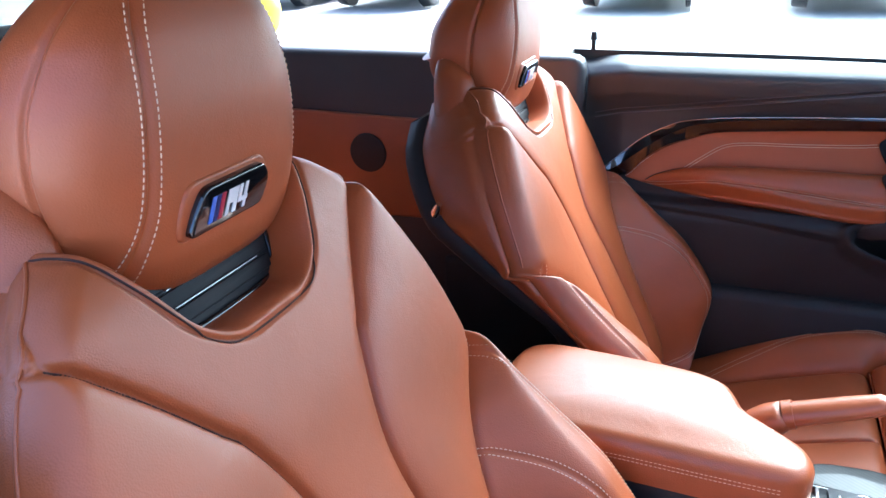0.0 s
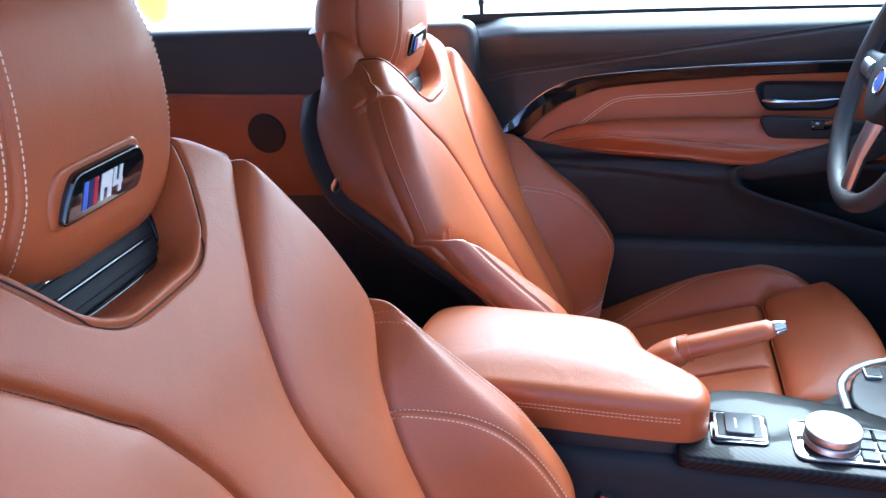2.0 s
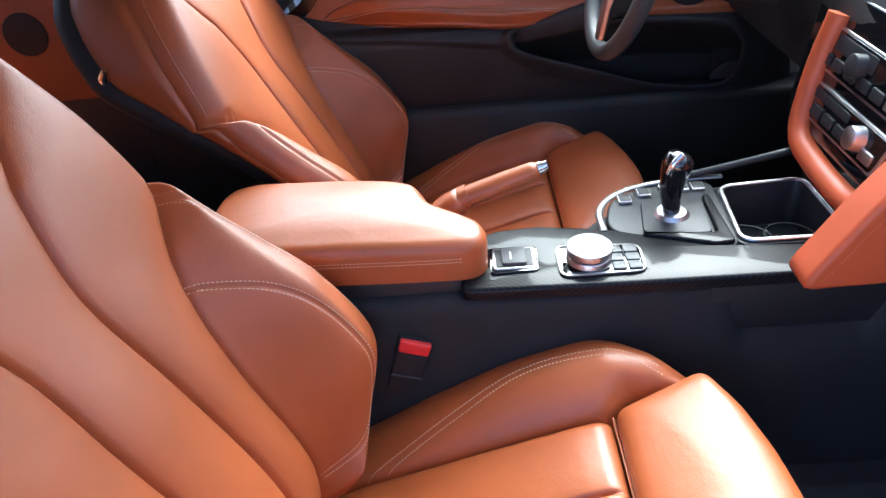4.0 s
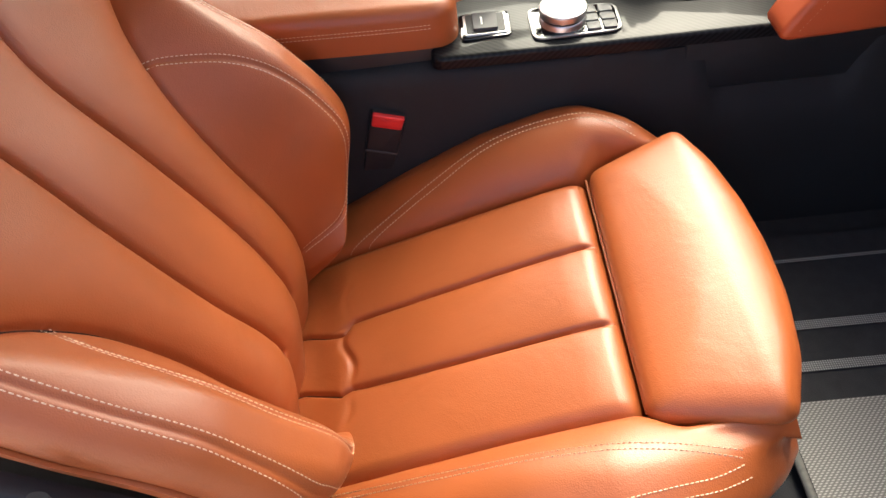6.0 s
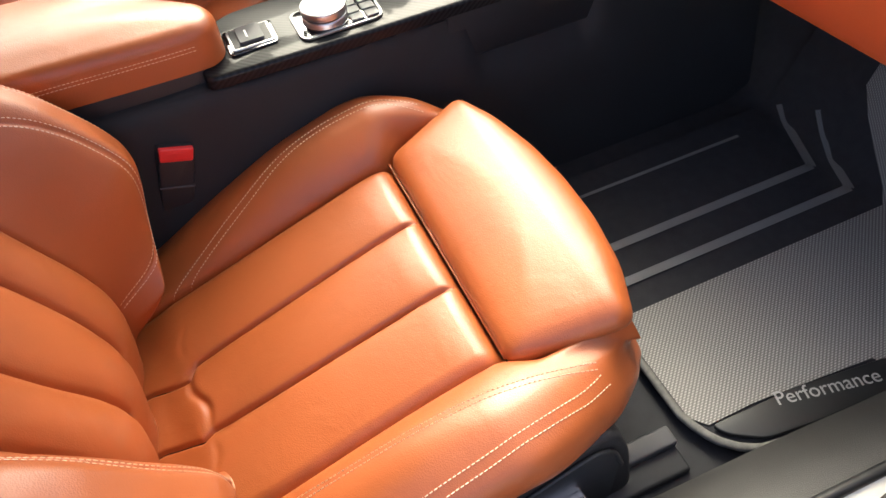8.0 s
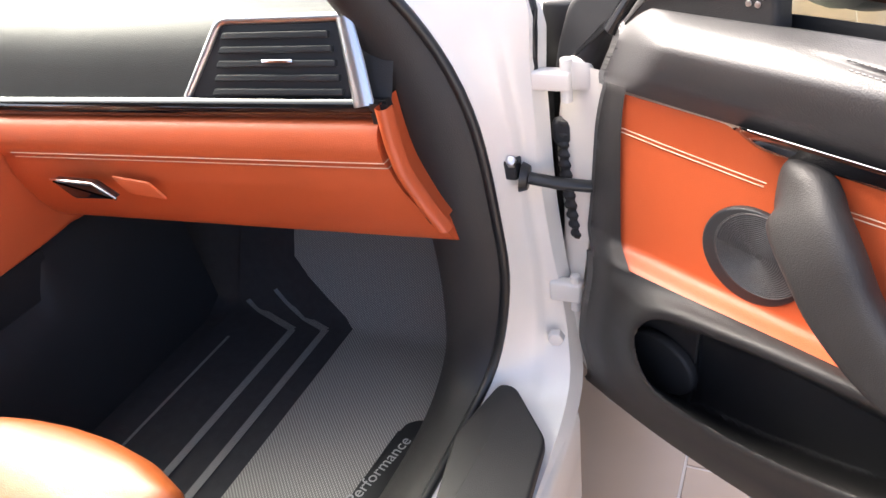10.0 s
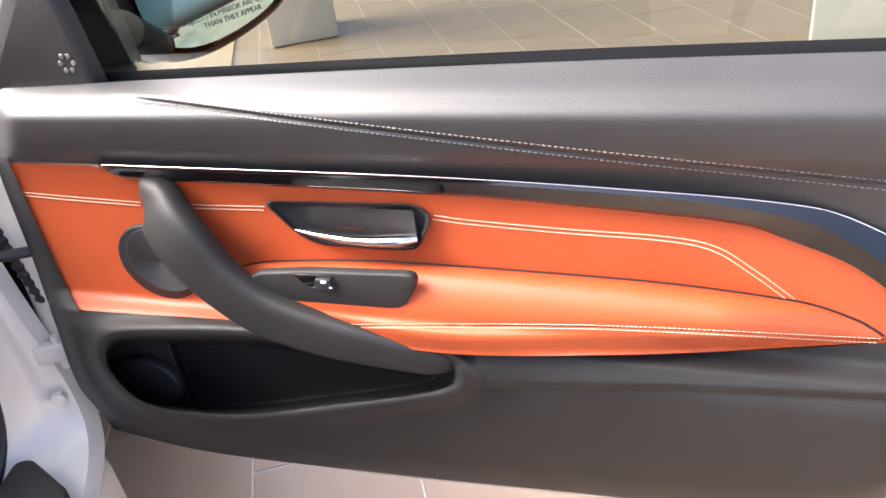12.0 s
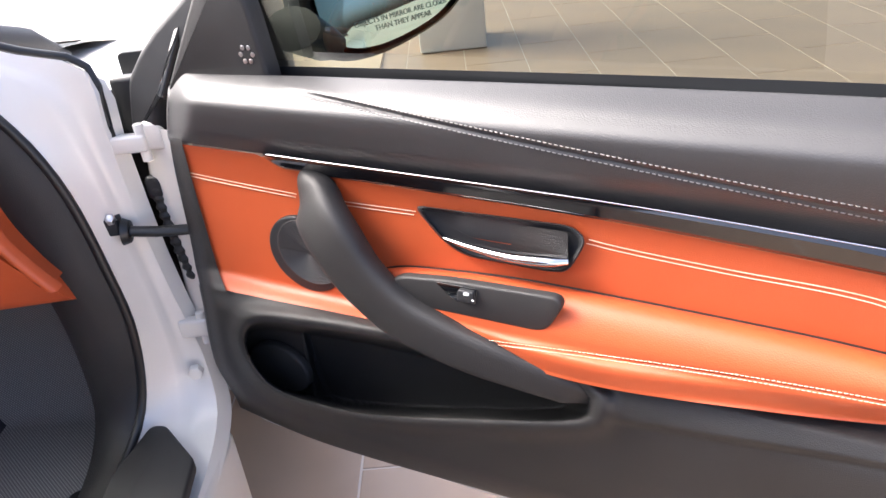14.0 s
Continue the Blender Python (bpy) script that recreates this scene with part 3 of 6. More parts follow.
    hr = part("headrest", (vv, ff), LEATHER, s)
    for off, sgn in ((0.0, 1), (0.034, -1)):
        for d in (-0.0065, 0.0065):
            z2 = np.linspace(0.985, 1.196, 70)
            xx = np.minimum(head_seam(z2) + d + off + 0.010 * (sgn > 0), head_w(z2) - 0.004)
            part("stitching", stitches(np.stack([HC[0] + sgn * xx, head_front(xx, z2) + 0.0003, z2], 1), (0.3 * sgn, 0.95, 0.1), width=0.0005, lift=0.0005), THREAD, hr, "cream seam thread")
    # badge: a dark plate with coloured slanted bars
    bo, bu, bv = np.array([SX + 0.001, float(head_front(0.0, 1.036)) - 0.003, 1.036]), XU, np.array([0, 0.16, 0.987])
    bn = np.cross(bu, bv) * -1.0
    bn = bn if bn[1] > 0 else -bn
    part("badge_recess", slab(0.88 * rounded([(0.062, -0.024), (-0.050, -0.024), (-0.066, 0.004), (-0.056, 0.026), (0.046, 0.026), (0.058, 0.006)], 0.012), bo, bu, bv, bn, 0.0035, 0.003), LEATHER, hr)
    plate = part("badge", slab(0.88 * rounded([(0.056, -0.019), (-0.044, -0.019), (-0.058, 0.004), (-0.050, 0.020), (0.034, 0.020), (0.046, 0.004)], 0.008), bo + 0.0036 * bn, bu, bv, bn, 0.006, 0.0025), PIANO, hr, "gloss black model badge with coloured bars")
    fo = bo + 0.0097 * bn

    def bar(x0, x1, y0, y1, m, lean=0.0035):
        k0, k1 = lean * y0 / 0.010, lean * y1 / 0.010
        part("badge_bar", slab([(x0 - k0, y0), (x1 - k0, y0), (x1 - k1, y1), (x0 - k1, y1)], fo, bu, bv, bn, 0.0008, 0.0002), m, plate)

    for x0, m in ((0.0220, BLUE_MARK), (0.0165, NAVY_MARK), (0.0110, RED_MARK)):
        bar(x0, x0 + 0.0045, -0.010, 0.009, m)
    for x0, x1, y0, y1 in ((0.0035, 0.0070, -0.010, 0.009), (-0.0010, 0.0035, -0.002, 0.009), (-0.0055, -0.0010, -0.010, 0.009), (-0.0105, -0.0070, -0.001, 0.009), (-0.0185, -0.0070, -0.0045, -0.001), (-0.0175, -0.0140, -0.010, 0.009)):
        bar(x0, x1, y0, y1, WHITE_MARK)
    # cushion
    uu, v2 = np.meshgrid(np.linspace(-0.172, 0.172, 230), np.linspace(-0.10, 0.391, 200))
    Pc = cush_place(uu, v2, insert_height(uu, v2))
    foot = cush_place(uu[-1:], v2[-1:], insert_height(uu[-1:], v2[-1:]) - 0.05)
    ins = part("cushion_insert", grid(np.concatenate([Pc, foot], 0)), LEATHER, s)
    # flute grooves get the same painted shade line
    for sgn in (-1, 1):
        fu = flute[:, 0] * sgn + flute_shift(flute[:, 1])
        part("seam", tube(cush_place(fu, flute[:, 1], insert_height(fu, flute[:, 1]) + 0.0003), 0.0008, 6), SEAM_SHADE, ins, "dark line for the shade in the pulled-in seam")
    for sgn in (-1, 1):
        rows = []
        for vv in np.linspace(-0.09, 0.525, 130):
            sec = bolster_section(max(vv, -0.03), sgn)
            rows.append(cush_place(sec[:, 0], np.full(len(sec), vv), sec[:, 1]))
        Pb = np.array(rows)
        bol = part("cushion_bolster", grid(Pb), LEATHER, s)
        seam = spline([(-0.02, 0.279), (0.107, 0.277), (0.25, 0.274), (0.33, 0.270), (0.43, 0.253), (0.50, 0.222)]) if sgn > 0 else spline([(-0.02, 0.13), (0.06, 0.165), (0.209, 0.210), (0.341, 0.238), (0.42, 0.229), (0.47, 0.205)])
        foot = spline([(-0.02, 0.180), (0.10, 0.190), (0.235, 0.203), (0.38, 0.214), (0.476, 0.226)])
        for run, d in ((seam, -0.0050), (seam, 0.0050)) + (((foot, -0.0035), (foot, 0.0035)) if sgn > 0 else ()):
            ln = []
            for vv in np.linspace(0.0, 0.47, 90):
                sec = bolster_section(vv, sgn, 120) * np.array([sgn, 1.0])
                top = int(np.argmax(sec[:, 0]))
                uu0 = min(float(run(vv)) + d, sec[top, 0] - 0.001)
                ww0 = np.interp(uu0, sec[:top, 0], sec[:top, 1])
                ln.append(cush_place(sgn * uu0, vv, ww0))
            part("stitching", stitches(np.array(ln) + 0.0003 * CN, CN + np.array([sgn * 0.4 * (run is seam), 0, 0]), lift=0.0006), THREAD, bol, "cream seam thread")
    # sliding thigh support: flared plan, bowed front, seam round its foot
    front = [(-0.200, 0.518), (-0.140, 0.541), (-0.07, 0.554), (0.0, 0.559), (0.07, 0.557), (0.140, 0.546), (0.204, 0.522)]
    plan = rounded([(0.176, 0.397), (-0.168, 0.400)] + front, 0.016, 7)
    mid = plan.mean(0)
    d = np.roll(plan, -1, 0) - np.roll(plan, 1, 0)
    nr = np.stack([d[:, 1], -d[:, 0]], 1)
    nr /= np.linalg.norm(nr, axis=1)[:, None] + 1e-12
    nr = nr if np.mean(((plan - mid) * nr).sum(1)) > 0 else -nr
    rows = []
    for inset, w in ((0.030, -0.062), (0.008, -0.058), (0.002, -0.045), (0.001, -0.020), (0.004, -0.0135), (0.0055, -0.0115), (0.002, -0.0095), (-0.003, -0.002), (-0.0035, 0.006), (0.000, 0.014), (0.006, 0.0205), (0.014, 0.0245), (0.026, 0.027)):
        q = plan - nr * inset if inset < 0.005 else mid + (plan - mid) * (1 - inset / np.array([0.19, 0.075]))
        rows.append(cush_place(q[:, 0], q[:, 1], np.full(len(q), w) - 0.010 * np.clip((q[:, 1] - 0.46) / 0.09, 0, 1) ** 2))
    inner = mid + (plan - mid) * (1 - 0.026 / np.array([0.19, 0.075]))
    for k, w in ((0.75, 0.0295), (0.5, 0.031), (0.25, 0.032), (0.02, 0.032)):
        q = mid + (inner - mid) * k
        rows.append(cush_place(q[:, 0], q[:, 1], np.full(len(q), w) - 0.010 * np.clip((q[:, 1] - 0.46) / 0.09, 0, 1) ** 2))
    vv, ff = grid(np.array(rows), close_v=True)
    m0 = len(plan)
    part("thigh_support", (vv, [tuple(f) for f in ff] + [tuple(range(m0 - 1, -1, -1)), tuple(range((len(rows) - 1) * m0, len(rows) * m0))]), LEATHER, s)
    ln = np.array([(sg, 0.396) for sg in np.linspace(-0.168, 0.168, 20)])
    part("gap_piping", tube(cush_place(ln[:, 0], ln[:, 1] - 0.002, np.full(20, 0.004)), 0.0016, 6), LEATHER, s)
    # base, side covers, levers
    part("seat_base", box(SX, 0.28, 0.315, 0.46, 0.44, 0.09, 0.02), BLACK_HARD, s, "black plastic seat base")
    for sgn in (-1, 1):
        o = rounded([(-0.02, 0.29), (0.03, 0.360), (0.134, 0.388), (0.277, 0.372), (0.39, 0.415), (0.465, 0.448), (0.498, 0.440), (0.516, 0.385), (0.528, 0.29), (0.3, 0.265)], 0.02)
        cov = part("side_cover", slab(o, (SX + sgn * 0.250, 0, 0), (0, 1, 0), (0, 0, 1), (sgn, 0, 0), 0.028, 0.009, 5), BLACK_SOFT, s, "black grained seat side cover")
        if sgn > 0:
            rec = part("control_recess", slab(rounded([(0.262, 0.338), (0.455, 0.420), (0.484, 0.418), (0.500, 0.380), (0.496, 0.300), (0.25, 0.285)], 0.016), (SX + 0.2782, 0, 0), (0, 1, 0), (0, 0, 1), (1, 0, 0), 0.002, 0.001), BLACK_HARD, cov)
            part("recess_lip", tube(curve([(SX + 0.281, 0.262, 0.342), (SX + 0.281, 0.36, 0.384), (SX + 0.281, 0.455, 0.424), (SX + 0.281, 0.486, 0.418), (SX + 0.281, 0.502, 0.376)], 30), 0.0028, 8), BLACK_SOFT, cov)
            for y0, z0, wd in ((0.430, 0.332, 0.056), (0.358, 0.320, 0.054)):
                part("lever", slab(rounded([(-wd / 2, -0.024), (wd / 2, -0.020), (wd / 2, 0.024), (-wd / 2, 0.018)], 0.006), (SX + 0.2805, y0, z0), (0, 1, 0), (0, 0, 1), (1, 0, 0), 0.014, 0.004), CHROME, rec, "silver seat adjustment lever")
    for dx, w0 in ((-0.2, 0.045), (0.260, 0.060)):
        rail = part("rail", box(SX + dx, 0.325, 0.272, w0, 0.55, 0.036, 0.004), BLACK_HARD, s, "dark metal seat rail")
        part("rail_step", box(SX + dx - 0.012, 0.335, 0.297, w0 * 0.4, 0.53, 0.014, 0.003), GREY_KEY, rail)
    return s


passenger = seat("passenger_seat", "terracotta leather sports seat with integrated headrest")
driver = copy_thing(passenger, pose(SX - 0.80, 0.263, 0.219))
tagged(driver, "terracotta leather sports seat behind the steering wheel", "car seat", "front seats")
driver.name = "driver_seat"
part("fold_lever", tube([(-0.176, -0.262, 0.812), (-0.170, -0.258, 0.824), (-0.166, -0.252, 0.836)], [0.009, 0.009, 0.005], 12), CHROME, driver, "bright seat-back fold lever")


def buckle():
    b = thing("belt_buckle", (0.113, 0.16, 0.40), "black seat-belt buckle with a red release button", "belt buckle")
    up, side = np.array([0, 0.30, 0.954]), np.array([0, 0.954, -0.30])
    top = np.array([0.102, 0.180, 0.532])
    part("housing", slab(rounded([(-0.024, 0.0), (-0.021, -0.105), (0.021, -0.105), (0.024, 0.0)], 0.006), top, side, up, XU, 0.024, 0.004), BLACK_HARD, b)
    part("housing_step", slab(rounded([(-0.0225, -0.058), (0.0225, -0.058), (0.0225, -0.061), (-0.0225, -0.061)], 0.001), top + 0.0241 * XU, side, up, XU, 0.0012, 0.0004), GREY_KEY, b)
    part("release_button", slab(rounded([(-0.0215, 0.003), (-0.0205, -0.017), (0.0205, -0.017), (0.0215, 0.003)], 0.003), top + 0.020 * XU, side, up, XU, 0.0065, 0.002), RED, b, "red release button")
    part("button_hollow", slab(rounded([(-0.014, -0.002), (-0.012, -0.013), (0.012, -0.013), (0.014, -0.002)], 0.003), top + 0.0266 * XU, side, up, XU, 0.0006, 0.0002), RED, b)
    part("stalk", tube([(0.113, 0.125, 0.30), (0.113, 0.150, 0.43)], 0.012, 10), BLACK_HARD, b)


buckle()


# ---------------------------------------------------------------- centre console
KNOB_TOP = material("pale_touch_surface", (0.42, 0.43, 0.43), 0.4)


def console():
    c = thing("centre_console", (0, 0.35, 0.25), "black centre console with lacquered carbon trim", "console")
    rows = []
    prof = spline([(-0.30, 0.585), (0.24, 0.585), (0.30, 0.580), (0.595, 0.580), (0.615, 0.520), (0.79, 0.520), (0.81, 0.586), (0.95, 0.60), (1.1, 0.62)])
    for y in np.linspace(-0.30, 1.10, 90):
        t = float(prof(y))
        lf = -0.055 - 0.095 * float(ease((y - 0.42) / 0.14))
        sec = curve([(lf - 0.05, 0.27), (lf - 0.025, 0.45), (lf - 0.008, t - 0.02), (lf, t), (0.02, t), (0.092, t), (0.104, t - 0.02), (0.125, 0.45), (0.15, 0.27)], 50)
        rows.append(np.stack([sec[:, 0], np.full(50, y), sec[:, 1]], 1))
    part("tunnel", grid(np.array(rows)), TUNNEL, c, "black soft-touch tunnel sides")
    part("tunnel_cheek", box(0.099, 0.70, 0.545, 0.012, 0.26, 0.075, 0.003), TUNNEL, c)
    part("tunnel_cheek", box(-0.146, 0.70, 0.545, 0.012, 0.26, 0.075, 0.003), TUNNEL, c)
    # armrest lid
    lid = curve([(0.088, -0.06), (0.090, 0.10), (0.088, 0.235), (0.080, 0.270), (0.055, 0.283), (0.027, 0.276), (0.005, 0.254), (-0.015, 0.228), (-0.034, 0.207), (-0.060, 0.197), (-0.086, 0.180), (-0.102, 0.13), (-0.106, 0.02), (-0.100, -0.06), (-0.06, -0.095), (0.05, -0.095)], 120, closed=True)
    a = part("armrest_lid", slab(lid, (0, 0, 0.612), XU, (0, 1, -0.03), (0, 0, 1), 0.058, 0.018, 6, 0.009), LEATHER, c, "padded leather armrest lid")
    d = np.gradient(lid, axis=0)
    d /= np.linalg.norm(d, axis=1)[:, None]
    outw = np.stack([d[:, 1], -d[:, 0]], 1)
    if np.mean((outw * (lid - lid.mean(0))).sum(1)) < 0:
        outw = -outw
    for z in (0.6455, 0.6405):
        ln = np.stack([lid[:, 0], lid[:, 1], z - 0.03 * lid[:, 1]], 1)
        part("stitching", stitches(np.vstack([ln[92:], ln[:38]]), np.vstack([np.c_[outw, outw[:, 0] * 0][92:], np.c_[outw, outw[:, 0] * 0][:38]]), width=0.0004, lift=0.0003), THREAD, a, "cream seam thread")
    part("armrest_base", slab(lid * 0.97, (0, 0.003, 0.578), XU, (0, 1, -0.03), (0, 0, 1), 0.035, 0.004), BLACK_HARD, c)
    # carbon plate
    o = rounded([(0.108, 0.245), (0.112, 0.47), (0.112, 0.72), (0.045, 0.72), (0.040, 0.60), (-0.02, 0.46), (-0.04, 0.36), (-0.035, 0.30), (0.0, 0.245)], 0.014)
    carbon = part("carbon_trim", slab(o, (0, 0, 0.585), XU, (0, 1, 0), (0, 0, 1), 0.017, 0.006, 4, 0.004), CARBON, c, "lacquered carbon-fibre trim")
    o2 = rounded([(-0.015, 0.455), (0.040, 0.60), (0.040, 0.630), (-0.150, 0.642), (-0.150, 0.56), (-0.105, 0.475)], 0.035)
    part("selector_plate", slab(o2, (0, 0, 0.578), XU, (0, 1, 0), (0, 0, 1), 0.022, 0.004), BLACK_HARD, c, "black selector surround")
    band = curve([(-0.012, 0.452), (-0.070, 0.456), (-0.112, 0.485), (-0.138, 0.535), (-0.148, 0.60), (-0.150, 0.66)], 40)
    part("silver_edge", tube(np.c_[band, np.full(40, 0.602)], 0.0055, 10, 0.5), GREY_SATIN, c, "smoked satin console edge")
    part("selector_field", slab(rounded([(-0.090, 0.520), (0.000, 0.505), (0.010, 0.600), (-0.090, 0.610)], 0.014), (0, 0, 0.6001), XU, (0, 1, 0), (0, 0, 1), 0.004, 0.0015), BLACK_HARD, c)
    part("carbon_wedge", slab(rounded([(0.004, 0.500), (0.040, 0.595), (0.036, 0.622), (-0.092, 0.622), (-0.092, 0.612), (0.012, 0.604)], 0.006), (0, 0, 0.6001), XU, (0, 1, 0), (0, 0, 1), 0.007, 0.003), CARBON, c)
    # rocker switch panel
    sp = part("switch_panel", slab(rounded([(0.020, 0.285), (0.080, 0.285), (0.078, 0.350), (0.022, 0.352)], 0.008), (0, 0, 0.6042), XU, (0, 1, 0), (0, 0, 1), 0.003, 0.001), PIANO, c, "gloss black switch surround")
    def plate(name, x0, x1, y0, y1, z, thick, m, r=0.004):
        return part(name, slab(rounded([(x0, y0), (x1, y0), (x1, y1), (x0, y1)], r), (0, 0, z), XU, (0, 1, 0), (0, 0, 1), thick, 0.0006), m, sp)

    plate("rocker_frame", 0.026, 0.074, 0.290, 0.347, 0.6072, 0.0022, SATIN)
    plate("rocker_well", 0.0285, 0.0715, 0.293, 0.344, 0.6095, 0.0008, BLACK_HARD, 0.003)
    plate("rocker", 0.031, 0.069, 0.302, 0.334, 0.6104, 0.0040, GREY_KEY, 0.003)
    plate("rocker_mark", 0.042, 0.060, 0.3125, 0.3150, 0.6145, 0.0003, WHITE_MARK, 0.0005)
    # rotary controller and its keys
    pad = part("controller_pad", slab(rounded([(0.022, 0.375), (0.096, 0.375), (0.094, 0.490), (0.030, 0.492)], 0.016), (0, 0, 0.6042), XU, (0, 1, 0), (0, 0, 1), 0.003, 0.001), GREY_SATIN, c, "silver rimmed controller pad")
    part("pad_face", slab(rounded([(0.026, 0.379), (0.092, 0.379), (0.090, 0.486), (0.034, 0.488)], 0.013), (0, 0, 0.6071), XU, (0, 1, 0), (0, 0, 1), 0.001, 0.0003), PIANO, pad)
    for i in range(3):
        for j in range(2):
            x0, y0 = 0.036 + 0.019 * i, 0.445 + 0.021 * j
            part("key", slab(rounded([(x0, y0), (x0 + 0.0165, y0), (x0 + 0.0165, y0 + 0.018), (x0, y0 + 0.018)], 0.003), (0, 0, 0.608), XU, (0, 1, 0), (0, 0, 1), 0.0025, 0.001), GREY_KEY, pad)
    kn = part("controller_knob", drum((0.060, 0.418, 0.606), (0, 0, 1), 0.0310, 0.0300, 0.010), SATIN, c, "silver controller knob")
    part("knob_gap", drum((0.060, 0.418, 0.616), (0, 0, 1), 0.0282, 0.0282, 0.003), PIANO, kn)
    part("knob_ring", drum((0.060, 0.418, 0.6182), (0, 0, 1), 0.0300, 0.0308, 0.0105), SATIN, kn, "knurled silver ring")
    part("knob_top", drum((0.060, 0.418, 0.6288), (0, 0, 1), 0.0282, 0.0278, 0.0008, bevel=0.0003), KNOB_TOP, kn, "pale grey touch surface")
    # gear selector
    g0 = np.array([-0.045, 0.555, 0.60])
    part("selector_base", drum(g0, (0, 0, 1), 0.030, 0.022, 0.010), SATIN, c)
    line = curve([g0 + (0, 0, 0.005), g0 + (0, -0.004, 0.04), g0 + (0.0, -0.002, 0.066), g0 + (0.001, 0.002, 0.092), g0 + (0.002, 0.005, 0.103)], 30)
    sel = part("gear_selector", tube(line, np.interp(np.linspace(0, 1, 30), [0, 0.15, 0.4, 0.65, 0.85, 0.96, 1], [0.012, 0.013, 0.016, 0.0195, 0.022, 0.017, 0.004]), 24, up=(0, 1, 0)), PIANO, c, "gloss black gear selector")
    part("selector_inlay", tube(curve([g0 + (0.013, -0.014, 0.078), g0 + (0.015, -0.009, 0.093), g0 + (0.010, 0.003, 0.103)], 12), 0.005, 10), CHROME, sel)
    for x0, y0 in ((-0.108, 0.488), (-0.124, 0.520), (-0.132, 0.556), (-0.133, 0.580), (-0.133, 0.604)):
        key = part("key", slab(rounded([(x0, y0), (x0 + 0.022, y0), (x0 + 0.022, y0 + 0.020), (x0, y0 + 0.020)], 0.003), (0, 0, 0.6001), XU, (0, 1, 0), (0, 0, 1), 0.005, 0.0012), SATIN, c, "dark key with a bright edge")
        part("key_face", slab(rounded([(x0 + 0.0015, y0 + 0.0015), (x0 + 0.0205, y0 + 0.0015), (x0 + 0.0205, y0 + 0.0185), (x0 + 0.0015, y0 + 0.0185)], 0.002), (0, 0, 0.6052), XU, (0, 1, 0), (0, 0, 1), 0.0008, 0.0003), BLACK_HARD, key)
    # cup holder well with a bright frame
    cr = rounded([(-0.115, 0.645), (0.035, 0.630), (0.035, 0.775), (-0.125, 0.775)], 0.022, 8)
    mid = cr.mean(0)
    rings = [np.c_[mid + (cr - mid) * k, np.full(len(cr), z)] for k, z in ((1.10, 0.590), (1.08, 0.600), (1.0, 0.602), (0.97, 0.598), (0.94, 0.55), (0.90, 0.532), (0.5, 0.530), (0.02, 0.530))]
    cup = part("cup_holder", grid(np.array(rings), close_v=True), BLACK_HARD, c, "deep black cup-holder well")
    ring = np.vstack([cr, cr[:1]])
    part("chrome_frame", tube(np.c_[ring, np.full(len(ring), 0.604)], 0.0036, 10, 0.7, caps=False), SATIN, cup, "bright chrome cup-holder frame")
    for y in (0.672, 0.735):
        part("cup_rim", tube([(-0.045 + 0.036 * math.cos(t), y + 0.036 * math.sin(t), 0.552) for t in np.linspace(0, 2 * math.pi, 40)], 0.002, 8, caps=False), BLACK_HARD, cup)
    part("driver_side_rail", tube([(-0.15, 0.60, 0.605), (-0.15, 0.72, 0.63), (-0.15, 0.86, 0.66)], 0.006, 8), BLACK_HARD, c)
    return c


console()


def brake_lever():
    b = thing("handbrake_lever", (-0.045, 0.22, 0.60), "leather-wrapped handbrake lever with a chrome button", "handbrake")
    p, q = np.array([-0.047, 0.252, 0.650]), np.array([-0.047, 0.365, 0.692])
    line = p + (q - p) * np.linspace(0, 1, 24)[:, None]
    grip = part("grip", tube(line, np.interp(np.linspace(0, 1, 24), [0, 0.2, 0.6, 0.93, 1], [0.017, 0.0175, 0.0165, 0.0145, 0.007]), 20, 0.85), LEATHER, b)
    part("collar", tube([p + (q - p) * 0.0, p + (q - p) * 0.10], 0.0205, 20, 0.85), LEATHER, grip)
    part("seam", tube([p + (q - p) * 0.05 + (0.0165, 0, -0.004), p + (q - p) * 0.93 + (0.0138, 0, -0.004)], 0.0012, 6), LEATHER, grip)
    part("button", tube([q - (q - p) * 0.02, q + (q - p) * 0.09], [0.010, 0.007], 14), CHROME, b, "chrome release button")
    part("boot", tube(curve([(-0.050, 0.20, 0.575), (-0.048, 0.225, 0.625), (-0.047, 0.254, 0.651)], 12), [0.034, 0.033, 0.032, 0.031, 0.030, 0.029, 0.028, 0.027, 0.026, 0.025, 0.023, 0.021], 20, 0.8, up=(0, 1, 0)), LEATHER, b, "gathered leather boot")


brake_lever()


# ---------------------------------------------------------------- dashboard
def dash_y(x):
    return 0.80 + 0.06 * np.clip((np.asarray(x, float) - 0.18) / 0.55, 0, 1.2)


fascia_end = spline([(0.60, 0.795), (0.675, 0.778), (0.71, 0.758), (0.765, 0.733), (0.80, 0.726), (0.84, 0.722)])


